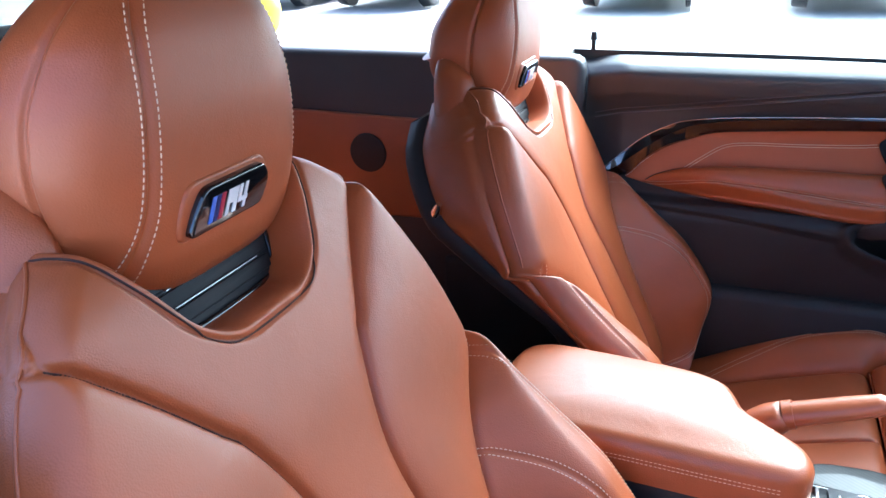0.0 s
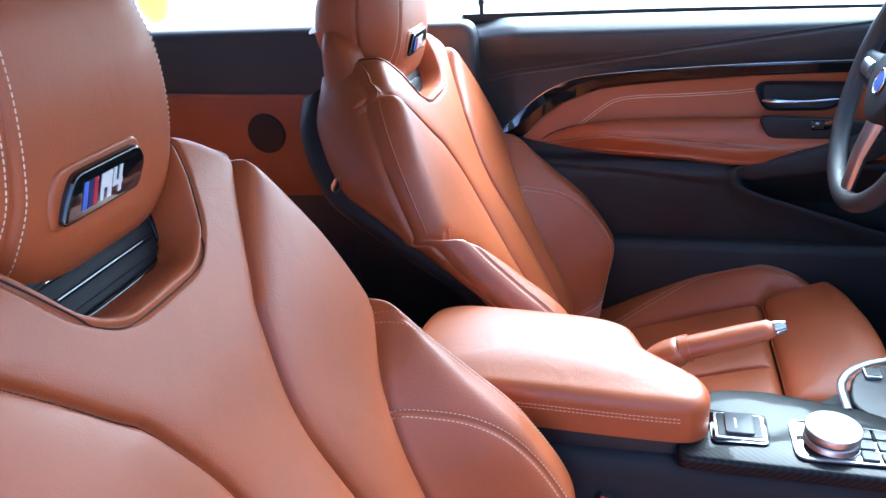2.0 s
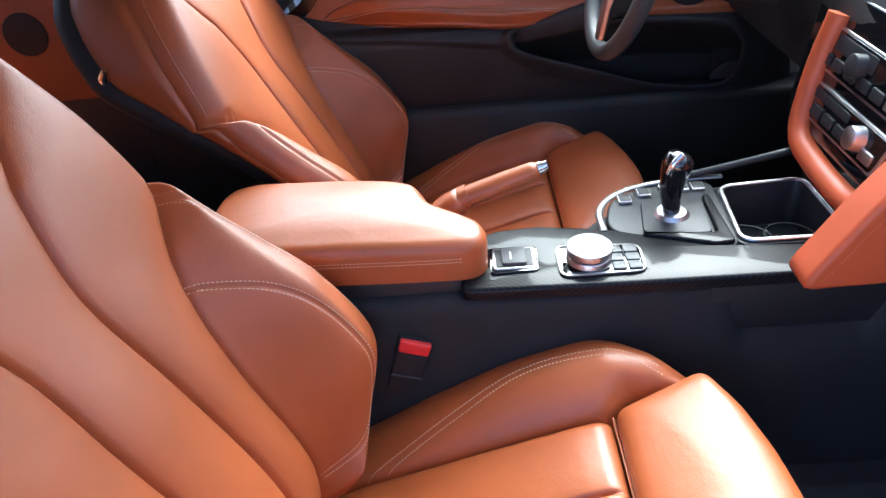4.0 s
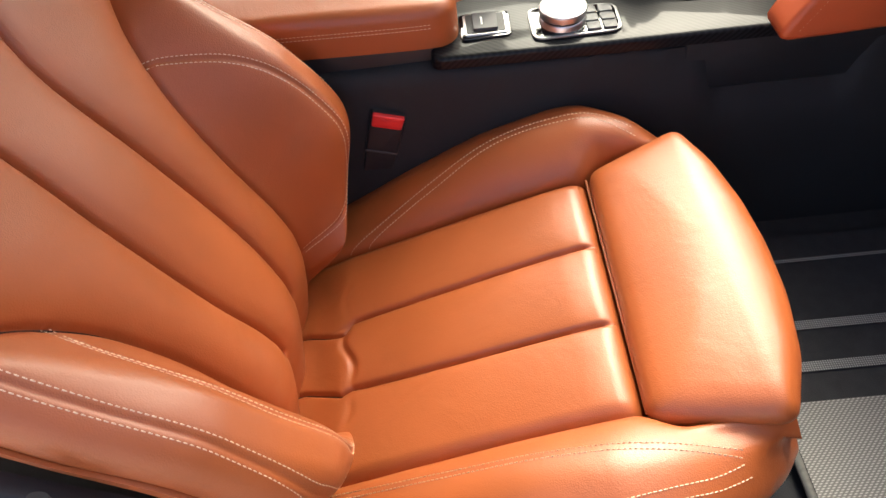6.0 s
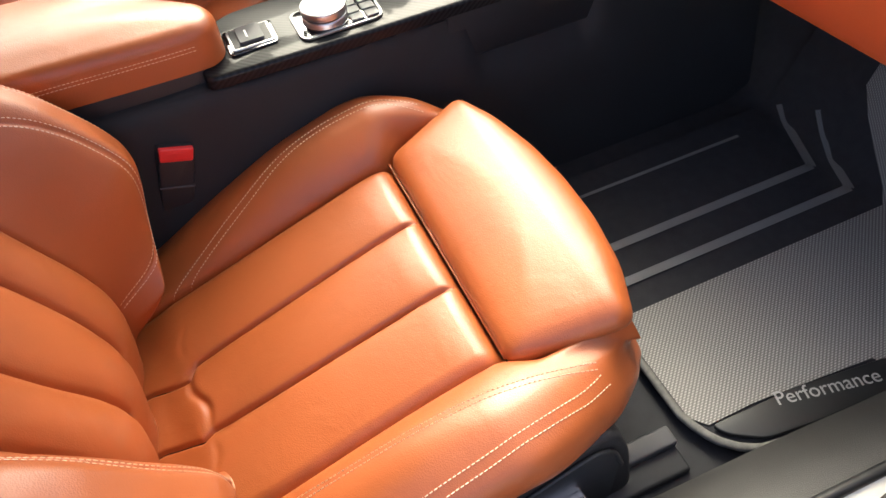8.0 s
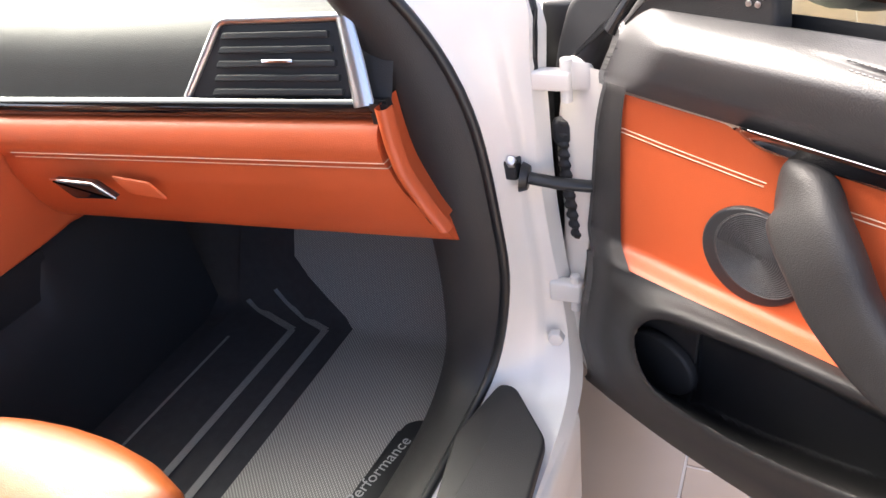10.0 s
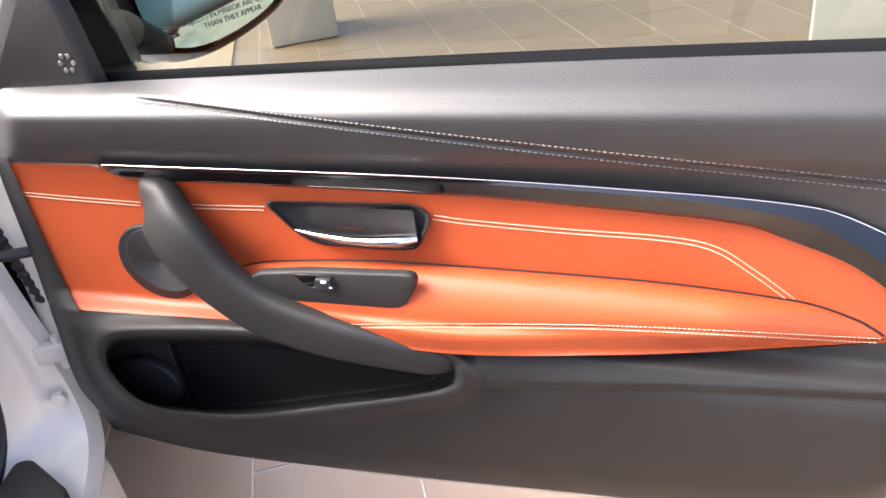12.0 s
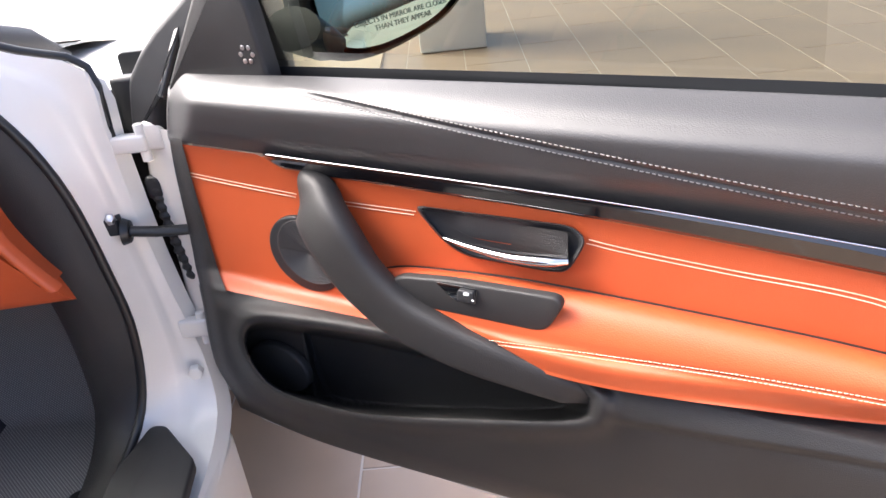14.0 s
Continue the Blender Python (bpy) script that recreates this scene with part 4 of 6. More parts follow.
def dashboard():
    d = thing("dashboard", (0, 1.0, 0.7), "black dashboard with a terracotta leather fascia", "dashboard")
    # upper cowl
    xs = np.linspace(-0.76, 0.735, 60)
    rows = []
    for x in xs:
        y0 = float(dash_y(x))
        lift = 0.05 * math.exp(-((x + 0.385) / 0.2) ** 4) + 0.012 * math.exp(-((x + 0.03) / 0.2) ** 4)
        sec = curve([(y0 + 0.035, 0.70), (y0 + 0.022, 0.812), (y0 + 0.03, 0.835 + lift), (y0 + 0.07, 0.905 + lift), (y0 + 0.14, 0.925 + lift), (y0 + 0.35, 0.916 + lift * 0.4), (1.42, 0.882)], 40)
        rows.append(np.stack([np.full(40, x), sec[:, 0], sec[:, 1]], 1))
    part("upper_dash", grid(np.array(rows)), BLACK_SOFT, d)
    # leather fascia on the passenger side
    xs = np.linspace(0.165, 0.742, 90)
    rows = []
    for x in xs:
        y0 = float(dash_y(x))
        lo = 0.634
        sec = curve([(y0 + 0.03, 0.818), (y0 + 0.006, 0.812), (y0 - 0.006, 0.790), (y0 - 0.004, 0.768), (y0 + 0.0, 0.762), (y0 + 0.003, 0.73), (y0 + 0.022, 0.68), (y0 + 0.045, lo + 0.012), (y0 + 0.075, lo)], 50)
        t = (x - 0.165) / (0.742 - 0.165)
        rows.append(np.stack([0.165 + (fascia_end(sec[:, 1]) - 0.165) * t, sec[:, 0], sec[:, 1]], 1))
    F = np.array(rows)
    F = np.concatenate([F, F[-1:] + np.array([0, 0.05, 0])], 0)
    f = part("glovebox_lid", grid(F), LEATHER_DOOR, d, "terracotta leather glovebox fascia with double stitching")
    for zz in (0.7715, 0.7655):
        k = int(np.argmin(np.abs(F[40, :, 2] - zz)))
        part("stitching", tube(F[4:, k] + np.array([0, -0.0008, 0]), 0.0007, 5), THREAD, f, "cream seam thread")
    # end cap strip beside the door
    zz = np.linspace(0.838, 0.684, 30)
    P = []
    for off in (-0.003, 0.001, 0.005, 0.009, 0.012):
        bulge = -0.005 * math.sin((off + 0.003) / 0.015 * math.pi)
        P.append(np.stack([fascia_end(zz) + 0.011 + off, 0.858 + 0.10 * np.clip(0.76 - zz, 0, 1) + bulge, zz], 1))
    # black sheet giving the shade in the gap between fascia and end strip
    gap = np.stack([np.stack([fascia_end(zz) + k, 0.870 + 0.10 * np.clip(0.76 - zz, 0, 1), zz], 1) for k in (-0.006, 0.018)])
    part("end_gap_shade", grid(gap), RUBBER, d)
    P.append(P[-1] + np.array([0.0, 0.014, 0]))
    P.insert(0, P[0] + np.array([0, 0.06, 0]))
    part("end_cap", grid(np.array(P)), LEATHER_DOOR, d, "terracotta leather end strip")
    # handle
    hd = part("glovebox_handle", slab(rounded([(0.259, 0.742), (0.335, 0.744), (0.368, 0.724), (0.292, 0.717)], 0.006), (0, 0.797, 0), XU, (0, 0, 1), (0, -1, 0), 0.012, 0.003), PIANO, f, "gloss dark glovebox catch")
    part("handle_edge", tube([(0.258, 0.787, 0.7415), (0.262, 0.785, 0.7435), (0.336, 0.785, 0.7445), (0.368, 0.787, 0.724)], 0.0016, 8), CHROME, hd)
    part("handle_recess", slab(rounded([(0.350, 0.746), (0.413, 0.742), (0.436, 0.720), (0.372, 0.722)], 0.005), (0, 0.808, 0), XU, (0, 0, 1), (0, -1, 0), 0.003, 0.001), LEATHER_DOOR, f)
    # knee panel between console and fascia
    o = curve([(0.826, 0.815), (0.792, 0.803), (0.765, 0.779), (0.719, 0.717), (0.684, 0.661), (0.661, 0.622), (0.667, 0.609), (0.70, 0.609), (0.78, 0.612), (0.85, 0.618), (0.90, 0.635), (0.90, 0.80)], 90, closed=True)
    kp = part("knee_panel", slab(o, (0.112, 0, 0), (0, 1, 0), (0, 0, 1), (1, 0, 0), 0.05, 0.009, 5), LEATHER_DOOR, d, "terracotta leather knee panel")
    st = curve([(0.790, 0.790), (0.765, 0.763), (0.722, 0.705), (0.688, 0.650), (0.668, 0.620)], 40)
    part("stitching", stitches(np.c_[np.full(40, 0.1615), st[:, 0] + 0.01, st[:, 1]], (1, 0, 0)), THREAD, kp, "cream seam thread")
    # centre stack
    cs_o, cs_u, cs_v = np.array([-0.085, 0.80, 0.66]), XU, np.array([0, 0.25, 0.968])
    cs_n = np.array([0, -0.968, 0.25])
    stack = part("centre_panel", slab(rounded([(-0.155, 0.0), (0.135, 0.0), (0.19, 0.20), (-0.20, 0.20)], 0.02), cs_o, cs_u, cs_v, cs_n, 0.02, 0.004), PIANO, d, "gloss black centre stack")
    for v0, h in ((0.020, 0.055), (0.090, 0.065)):
        panel = part("control_panel", slab(rounded([(-0.135, v0), (0.115, v0), (0.125, v0 + h), (-0.145, v0 + h)], 0.008), cs_o + 0.0201 * cs_n, cs_u, cs_v, cs_n, 0.003, 0.001), SATIN, stack, "silver rimmed control panel")
        part("panel_face", slab(rounded([(-0.130, v0 + 0.004), (0.110, v0 + 0.004), (0.120, v0 + h - 0.004), (-0.140, v0 + h - 0.004)], 0.006), cs_o + 0.0232 * cs_n, cs_u, cs_v, cs_n, 0.001, 0.0003), PIANO, panel)
        for k in range(6):
            x0 = -0.115 + 0.038 * k
            part("key", slab(rounded([(x0, v0 + 0.010), (x0 + 0.030, v0 + 0.010), (x0 + 0.030, v0 + 0.026), (x0, v0 + 0.026)], 0.003), cs_o + 0.0242 * cs_n, cs_u, cs_v, cs_n, 0.003, 0.001), SATIN if k == 5 else BLACK_HARD, panel)
        part("rotary_knob", drum(cs_o + (0.06 if v0 < 0.05 else -0.01) * cs_u + (v0 + h * 0.55) * cs_v + 0.0235 * cs_n, cs_n, 0.018, 0.016, 0.018), SATIN if v0 < 0.05 else BLACK_HARD, panel, "silver rotary knob")
        part("display", slab(rounded([(-0.09, v0 + 0.034), (0.02, v0 + 0.034), (0.02, v0 + h - 0.008), (-0.09, v0 + h - 0.008)], 0.003), cs_o + 0.0243 * cs_n, cs_u, cs_v, cs_n, 0.001, 0.0003), BLACK_HARD, panel)
    rim = curve([(-0.20, 0.83), (-0.195, 0.75), (-0.165, 0.665), (-0.09, 0.645), (0.03, 0.645), (0.065, 0.675), (0.105, 0.76), (0.122, 0.835)], 60)
    part("stack_rim", tube(np.c_[rim[:, 0], 0.775 + 0.25 * (rim[:, 1] - 0.66), rim[:, 1]], 0.018, 14), LEATHER_DOOR, d, "terracotta leather stack surround")
    # gloss strip and air vent
    xs = np.linspace(0.12, 0.735, 40)
    part("gloss_strip", tube(np.c_[xs, dash_y(xs) + 0.022, np.full(40, 0.828)], 0.011, 10, 1.2), PIANO, d, "gloss black decor strip")
    vo, vu, vv, vn = np.array([0.60, 0.895, 0.872]), np.array([1.0, 0.10, 0]), np.array([0, 0.30, 0.95]), np.array([0.1, -0.95, 0.30])
    av = part("air_vent", slab(rounded([(-0.135, -0.046), (0.105, -0.046), (0.086, 0.05), (-0.078, 0.05)], 0.014), vo, vu, vv, vn, 0.012, 0.003), BLACK_HARD, d, "passenger air vent in a satin frame")
    part("vent_frame", tube(np.array([vo + 0.012 * vn + p * vu + q * vv for p, q in rounded([(-0.135, -0.046), (-0.078, 0.05), (0.086, 0.05), (0.105, -0.046)], 0.012)]), 0.0055, 10), SATIN, av, "satin silver vent frame")
    part("vent_side_trim", tube(np.array([vo + 0.020 * vn + p * vu + q * vv for p, q in ((0.107, -0.047), (0.097, 0.0), (0.085, 0.05))]), [0.013, 0.012, 0.010], 14, 0.45, up=tuple(vn)), SATIN, av, "satin silver vent end trim")
    for k in range(5):
        hw = 0.080 - 0.004 * k
        part("slat", slab(rounded([(-hw - 0.012, -0.004), (hw, -0.004), (hw, 0.004), (-hw - 0.008, 0.004)], 0.002), vo + (-0.032 + 0.016 * k) * vv + 0.0122 * vn, vu, vv, vn, 0.006, 0.0015), BLACK_HARD, av)
    part("vent_tab", slab(rounded([(-0.02, -0.002), (0.02, -0.002), (0.02, 0.002), (-0.02, 0.002)], 0.001), vo + 0.003 * vv + 0.0185 * vn, vu, vv, vn, 0.004, 0.001), CHROME, av)


dashboard()


def steering_wheel():
    hub, n = np.array([-0.405, 0.552, 0.912]), np.array([0, -0.968, 0.25])
    up, rt = np.array([0, 0.25, 0.968]), np.array([1.0, 0, 0])
    w = thing("steering_wheel", tuple(hub), "black leather three-spoke steering wheel", "steering wheel")
    a = np.linspace(0, 2 * math.pi, 90)
    part("rim", tube(np.array([hub + 0.182 * (math.cos(t) * rt + math.sin(t) * up) for t in a]), 0.0150, 16, up=tuple(n), caps=False), BLACK_LEATHER, w)
    part("airbag_cover", drum(hub - 0.03 * n, n, 0.075, 0.062, 0.05, 40, 0.012), BLACK_SOFT, w)
    part("emblem", drum(hub + 0.0195 * n, n, 0.018, 0.017, 0.003), BLUE_MARK, w, "round blue and white emblem")
    part("emblem_ring", tube(np.array([hub + 0.022 * n + 0.0185 * (math.cos(t) * rt + math.sin(t) * up) for t in a]), 0.002, 8, caps=False), CHROME, w)
    for t in (0.0, math.pi, -math.pi / 2):
        dv = math.cos(t) * rt + math.sin(t) * up
        sp = part("spoke", tube([hub + 0.05 * dv, hub + 0.11 * dv + 0.004 * n, hub + 0.172 * dv], [0.032, 0.026, 0.022], 14, 0.35, up=tuple(n)), SATIN if t < 0 else BLACK_HARD, w)
        if t >= 0:
            part("spoke_keys", tube([hub + 0.085 * dv + 0.012 * n, hub + 0.13 * dv + 0.012 * n], 0.014, 10, 0.4, up=tuple(n)), SATIN, sp)
    part("column", tube([hub - 0.02 * n, hub - 0.25 * n], [0.05, 0.075], 20), BLACK_SOFT, w)
    for sgn in (-1, 1):
        part("column_stalk", tube([hub - 0.07 * n, hub - 0.06 * n + sgn * 0.14 * rt + 0.03 * up], [0.009, 0.007], 10), BLACK_HARD, w)
        part("shift_paddle", tube([hub - 0.035 * n + sgn * 0.10 * rt - 0.01 * up, hub - 0.04 * n + sgn * 0.135 * rt + 0.07 * up], [0.010, 0.014], 10, 0.3, up=tuple(n)), SATIN, w)


steering_wheel()


# ---------------------------------------------------------------- doors
d_sill = spline([(-0.06, 0.928), (0.10, 0.930), (0.273, 0.935), (0.80, 0.944), (1.12, 0.945)])
d_trim_hi = spline([(-0.06, 0.842), (0.205, 0.838), (0.53, 0.834), (0.798, 0.823), (0.899, 0.814), (0.965, 0.787), (1.062, 0.705), (1.12, 0.66)])
d_trim_lo = spline([(-0.06, 0.838), (0.15, 0.837), (0.197, 0.822), (0.525, 0.815), (0.797, 0.799), (0.849, 0.793), (0.889, 0.779), (0.933, 0.760), (0.960, 0.741), (0.983, 0.721), (1.012, 0.692), (1.03, 0.690), (1.062, 0.703), (1.12, 0.70)])
trim_crease = spline([(-0.06, 0.8405), (0.15, 0.8374), (0.20, 0.834), (0.53, 0.829), (0.76, 0.819), (0.85, 0.809), (0.895, 0.799), (0.935, 0.779), (0.98, 0.746), (1.026, 0.710), (1.044, 0.701), (1.12, 0.70)])
d_or_lo = spline([(-0.06, 0.62), (0.098, 0.624), (0.301, 0.631), (0.42, 0.628), (0.531, 0.615), (0.735, 0.635), (0.974, 0.678), (1.02, 0.690)])
d_low = spline([(-0.06, 0.415), (-0.013, 0.400), (0.166, 0.382), (0.424, 0.395), (0.651, 0.413), (0.90, 0.436), (0.975, 0.458), (1.02, 0.498), (1.053, 0.564), (1.080, 0.664), (1.10, 0.75)])
d_seam = spline([(0.20, 0.919), (0.253, 0.914), (0.402, 0.895), (0.551, 0.877), (0.73, 0.857), (0.892, 0.841), (1.031, 0.827), (1.12, 0.82)])
d_front = spline([(0.36, 0.01), (0.405, 0.0), (0.485, -0.030), (0.60, -0.016), (0.688, -0.001), (0.842, 0.016), (0.90, 0.036), (0.95, 0.070)])
arm_hi = spline([(0.30, 0.690), (0.317, 0.711), (0.369, 0.722), (0.517, 0.731), (0.741, 0.728), (0.898, 0.716), (0.949, 0.700), (0.978, 0.681)])
arm_lo = spline([(0.30, 0.640), (0.413, 0.625), (0.531, 0.612), (0.735, 0.634), (0.978, 0.680)])
arm_st = spline([(0.30, 0.63), (0.413, 0.637), (0.552, 0.652), (0.737, 0.669), (0.973, 0.680)])
pocket = np.array([(0.040, 0.530), (0.062, 0.475), (0.115, 0.458), (0.241, 0.468), (0.40, 0.513), (0.533, 0.556), (0.556, 0.582), (0.540, 0.605), (0.44, 0.604), (0.30, 0.606), (0.15, 0.592), (0.07, 0.575)])


def in_shape(s, z, poly):
    """Signed distance to a closed outline, positive inside."""
    d = near_line(s, z, np.vstack([poly, poly[:1]]))
    inside = np.zeros(s.shape, bool)
    for a, b in zip(poly, np.roll(poly, -1, 0)):
        cross = ((a[1] > z) != (b[1] > z)) & (s < (b[0] - a[0]) * (z - a[1]) / (b[1] - a[1] + 1e-12) + a[0])
        inside ^= cross
    return np.where(inside, d, -d)


def door_depth(s, z):
    """How far the lining stands in from the door's middle plane."""
    top = spline([(0.36, -0.03), (0.42, 0.012), (0.50, 0.034), (0.58, 0.040), (0.62, 0.030), (0.66, 0.004), (0.78, 0.0), (0.83, 0.008), (0.86, 0.030), (0.89, 0.036), (0.915, 0.020), (0.945, -0.03)])
    h = top(z)
    # the lining curls back at its front and rear rims
    h = h - 0.016 * ease((0.03 - (s - d_front(z))) / 0.03) ** 2 - 0.03 * ease((s - 1.02) / 0.08) - 0.022 * ease((0.045 - (s - d_front(z))) / 0.045) ** 2 * ease((z - 0.835) / 0.02)
    return h


pocket_line = curve(pocket, 90, closed=True)


def low_depth(s, z):
    h = door_depth(s, z)
    k = in_shape(s, z, pocket_line)
    h = h + 0.012 * np.exp(-((k + 0.010) / 0.016) ** 2)
    h = h - (0.072 + 0.028 * ease((s - 0.165) / 0.02)) * ease((k + 0.001) / 0.014)
    crease = np.interp(s, [0.56, 0.80, 1.06], [0.562, 0.593, 0.615])
    h = h + 0.006 * ease((z - crease) / 0.012) * ease((s - 0.56) / 0.05)
    e = z - d_low(s)
    return h - 0.04 * (1 - np.sqrt(np.clip(1 - ((0.035 - np.clip(e, 0, 0.035)) / 0.035) ** 2, 0, 1)))


def upper_depth(s, z):
    h = door_depth(s, z)
    dz = z - d_seam(s)
    fade = ease((s - 0.20) / 0.10)
    h = h + 0.0025 * ease(dz / 0.004) * fade - 0.0028 * np.exp(-(dz / 0.0024) ** 2) * fade
    return h


def arm_depth(s, z):
    hi, lo = arm_hi(s), arm_lo(s)
    t = np.clip((hi - z) / np.maximum(hi - lo, 0.006), 0, 1)
    grow = ease((s - 0.29) / 0.06) * ease((0.985 - s) / 0.16)
    shelf = 0.041 * np.sqrt(np.clip(1 - (1 - np.clip(t / 0.55, 0, 1)) ** 1.6, 0, 1)) - 0.022 * ease((t - 0.72) / 0.28)
    st = z - arm_st(s)
    return door_depth(s, z) + 0.0025 + grow * shelf - 0.002 * np.exp(-(st / 0.002) ** 2)


def door(name, label, place, mirror_too):
    """place turns (s, w, z) into the world; s runs from the hinge to the latch, w into the cabin."""
    d = thing(name, tuple(place(0.0, 0.0, 0.40)), label, "car door", "car doors")
    plane = place

    def place(s, w, z):
        # outlines are drawn on the middle plane and drawn together as they rise towards the cabin
        k = 1 - np.clip(np.asarray(w, float), -0.06, 0.12) / 0.60
        return plane(0.85 + (np.asarray(s, float) - 0.85) * k, w, 1.14 + (np.asarray(z, float) - 1.14) * k)


    def band(lo, hi, depth, s0, s1, ns, nz, push=0.0, rim=0.0):
        s = np.linspace(s0, s1, ns)[:, None]
        t = np.linspace(0, 1, nz)[None]
        z = lo(s) * (1 - t) + hi(s) * t
        S = s + 0 * t
        S = np.maximum(S, d_front(z) + 0 * S)
        w = depth(S, z) + push
        P = place(S, w, z)
        if rim:
            a, b = place(S[:, :1], w[:, :1] - rim, z[:, :1]), place(S[:, -1:], w[:, -1:] - rim, z[:, -1:])
            P = np.concatenate([a, P, b], 1)
            P = np.concatenate([place(S[:1], w[:1] - rim, z[:1])[:, [0, *range(nz), -1]], P, place(S[-1:], w[-1:] - rim, z[-1:])[:, [0, *range(nz), -1]]], 0)
        return grid(P)

    def flat(outline, depth_at, lift, thick, bevel):
        k = 1 - min(max(depth_at + lift, -0.06), 0.12) / 0.60
        o = (np.array(outline) - (0.85, 1.14)) * k + (0.85, 1.14)
        org = plane(0.0, depth_at, 0.0)
        U, N, V = plane(1.0, depth_at, 0.0) - org, plane(0.0, depth_at + 1.0, 0.0) - org, np.array([0, 0, 1.0])
        return slab(o, org + lift * N, U, V, N, thick, bevel)

    def strand(line):
        line = np.array(line)
        return place(line[:, 0], line[:, 1], line[:, 2])

    inward = plane(0.0, 1.0, 0.0) - plane(0.0, 0.0, 0.0)
    part("lower_lining", band(d_low, lambda s: np.where(s > 1.012, d_trim_lo(s), d_or_lo(s)), low_depth, -0.03, 1.078, 280, 110, rim=0.02), BLACK_SOFT, d, "black grained lower lining with a moulded pocket")
    up = part("upper_lining", band(d_trim_hi, d_sill, upper_depth, 0.0, 1.10, 240, 60, rim=0.015), BLACK_LEATHER, d, "black leather upper door pad")
    part("leather_insert", band(d_or_lo, d_trim_lo, door_depth, 0.02, 1.012, 200, 60, push=0.002, rim=0.008), LEATHER_DOOR if mirror_too else LEATHER, d, "leather door insert")
    part("front_rim", band(lambda s: d_or_lo(s) - 0.004, lambda s: d_trim_hi(s) + 0.004, lambda s, z: door_depth(s, z), -0.03, 0.034, 12, 60, push=0.0055, rim=0.01), BLACK_SOFT, d)
    arm = part("armrest", band(arm_lo, arm_hi, arm_depth, 0.305, 0.978, 200, 60, rim=0.01), LEATHER_DOOR if mirror_too else LEATHER, d, "padded leather armrest")
    # black line half sunk above the armrest, standing for the crease's shadow
    sg = np.linspace(0.32, 0.972, 140)
    part("crease_shade_line", tube(strand(np.c_[sg, door_depth(sg, arm_hi(sg)) + 0.0032, arm_hi(sg) + 0.0006]), 0.0011, 6), RUBBER, arm)
    # trim strip: a gloss lower face, and an upper face leaning back from the crease, with a bright line above
    def crease(s):
        return np.clip(trim_crease(s), d_trim_lo(s) + 0.0008, d_trim_hi(s) - 0.0008)

    def ridge(s):
        return np.maximum(0.014, 0.004 + 0.6 * (d_trim_hi(s) - crease(s)))

    def trim_depth(s, z):
        return door_depth(s, z) + ridge(s) - np.where(z > crease(s), 0.6 * (z - crease(s)), 0.004 * (crease(s) - z) / (crease(s) - d_trim_lo(s) + 1e-6))

    trim = part("trim_strip", band(d_trim_lo, crease, trim_depth, 0.165, 1.056, 160, 6, rim=0.014), PIANO, d, "gloss black trim strip")
    part("trim_upper_face", band(crease, d_trim_hi, trim_depth, 0.165, 1.056, 160, 6, rim=0.006), PIANO, trim)
    ss = np.linspace(0.17, 1.06, 120)
    part("bright_line", tube(strand(np.c_[ss, trim_depth(ss, d_trim_hi(ss)) + 0.001, d_trim_hi(ss) - 0.0006]), 0.0009, 8), CHROME, trim, "bright chrome line")
    # seams
    for dz in (-0.004, 0.004):
        ss = np.linspace(0.25, 1.08, 200)
        zz = d_seam(ss) + dz
        part("stitching", stitches(strand(np.c_[ss, upper_depth(ss, zz) + 0.0004, zz]), inward, width=0.00055, lift=0.0005), GREY_THREAD, up, "grey seam thread")
    for dz in (-0.0025, 0.0025):
        ss = np.linspace(0.42, 0.972, 160)
        zz = arm_st(ss) + dz
        part("stitching", stitches(strand(np.c_[ss, arm_depth(ss, zz) + 0.0006, zz]), inward, gap=0.0008, width=0.00032), THREAD, arm, "cream seam thread")
        for a in ([(0.025, 0.797), (0.10, 0.793), (0.205, 0.789)], [(0.262, 0.789), (0.30, 0.789), (0.368, 0.790)], [(0.561, 0.788), (0.60, 0.784), (0.691, 0.779), (0.78, 0.776), (0.825, 0.768), (0.86, 0.745), (0.895, 0.717)]):
            c = curve(a, 60)
            part("stitching", tube(strand(np.c_[c[:, 0] + dz * 0.5, door_depth(c[:, 0], c[:, 1]) + 0.0026, c[:, 1] + dz * 0.9]), 0.0006, 5), THREAD, d, "cream seam thread")
    # inner handle in its bowl
    bowl_o = rounded([(0.366, 0.800), (0.545, 0.803), (0.561, 0.790), (0.540, 0.749), (0.520, 0.746), (0.425, 0.747), (0.400, 0.760)], 0.014)
    ctr = bowl_o.mean(0)
    rows = []
    for k, w in ((1.0, 0.001), (1.0, 0.0075), (0.985, 0.0105), (0.955, 0.0115), (0.925, 0.0105), (0.90, 0.0075), (0.86, 0.0045), (0.75, 0.0032), (0.4, 0.0028), (0.02, 0.0028)):
        q = ctr + (bowl_o - ctr) * np.array([1 - (1 - k) * 0.6, k])
        rows.append(place(q[:, 0], np.full(len(q), w), q[:, 1]))
    bowl = part("handle_bowl", grid(np.array(rows), close_v=True), BLACK_HARD, d, "black inner handle bowl")
    part("bowl_ramp", grid(np.array([place(np.array([0.480, 0.500, 0.520, 0.540]), np.array([0.003, 0.0045, 0.008, 0.0105]), np.full(4, z)) for z in (0.759, 0.772, 0.788, 0.795)])), BLACK_SOFT, bowl)
    hl = curve([(0.400, 0.014, 0.7655), (0.43, 0.019, 0.7605), (0.47, 0.022, 0.7565), (0.51, 0.021, 0.7585), (0.540, 0.014, 0.7635)], 30)
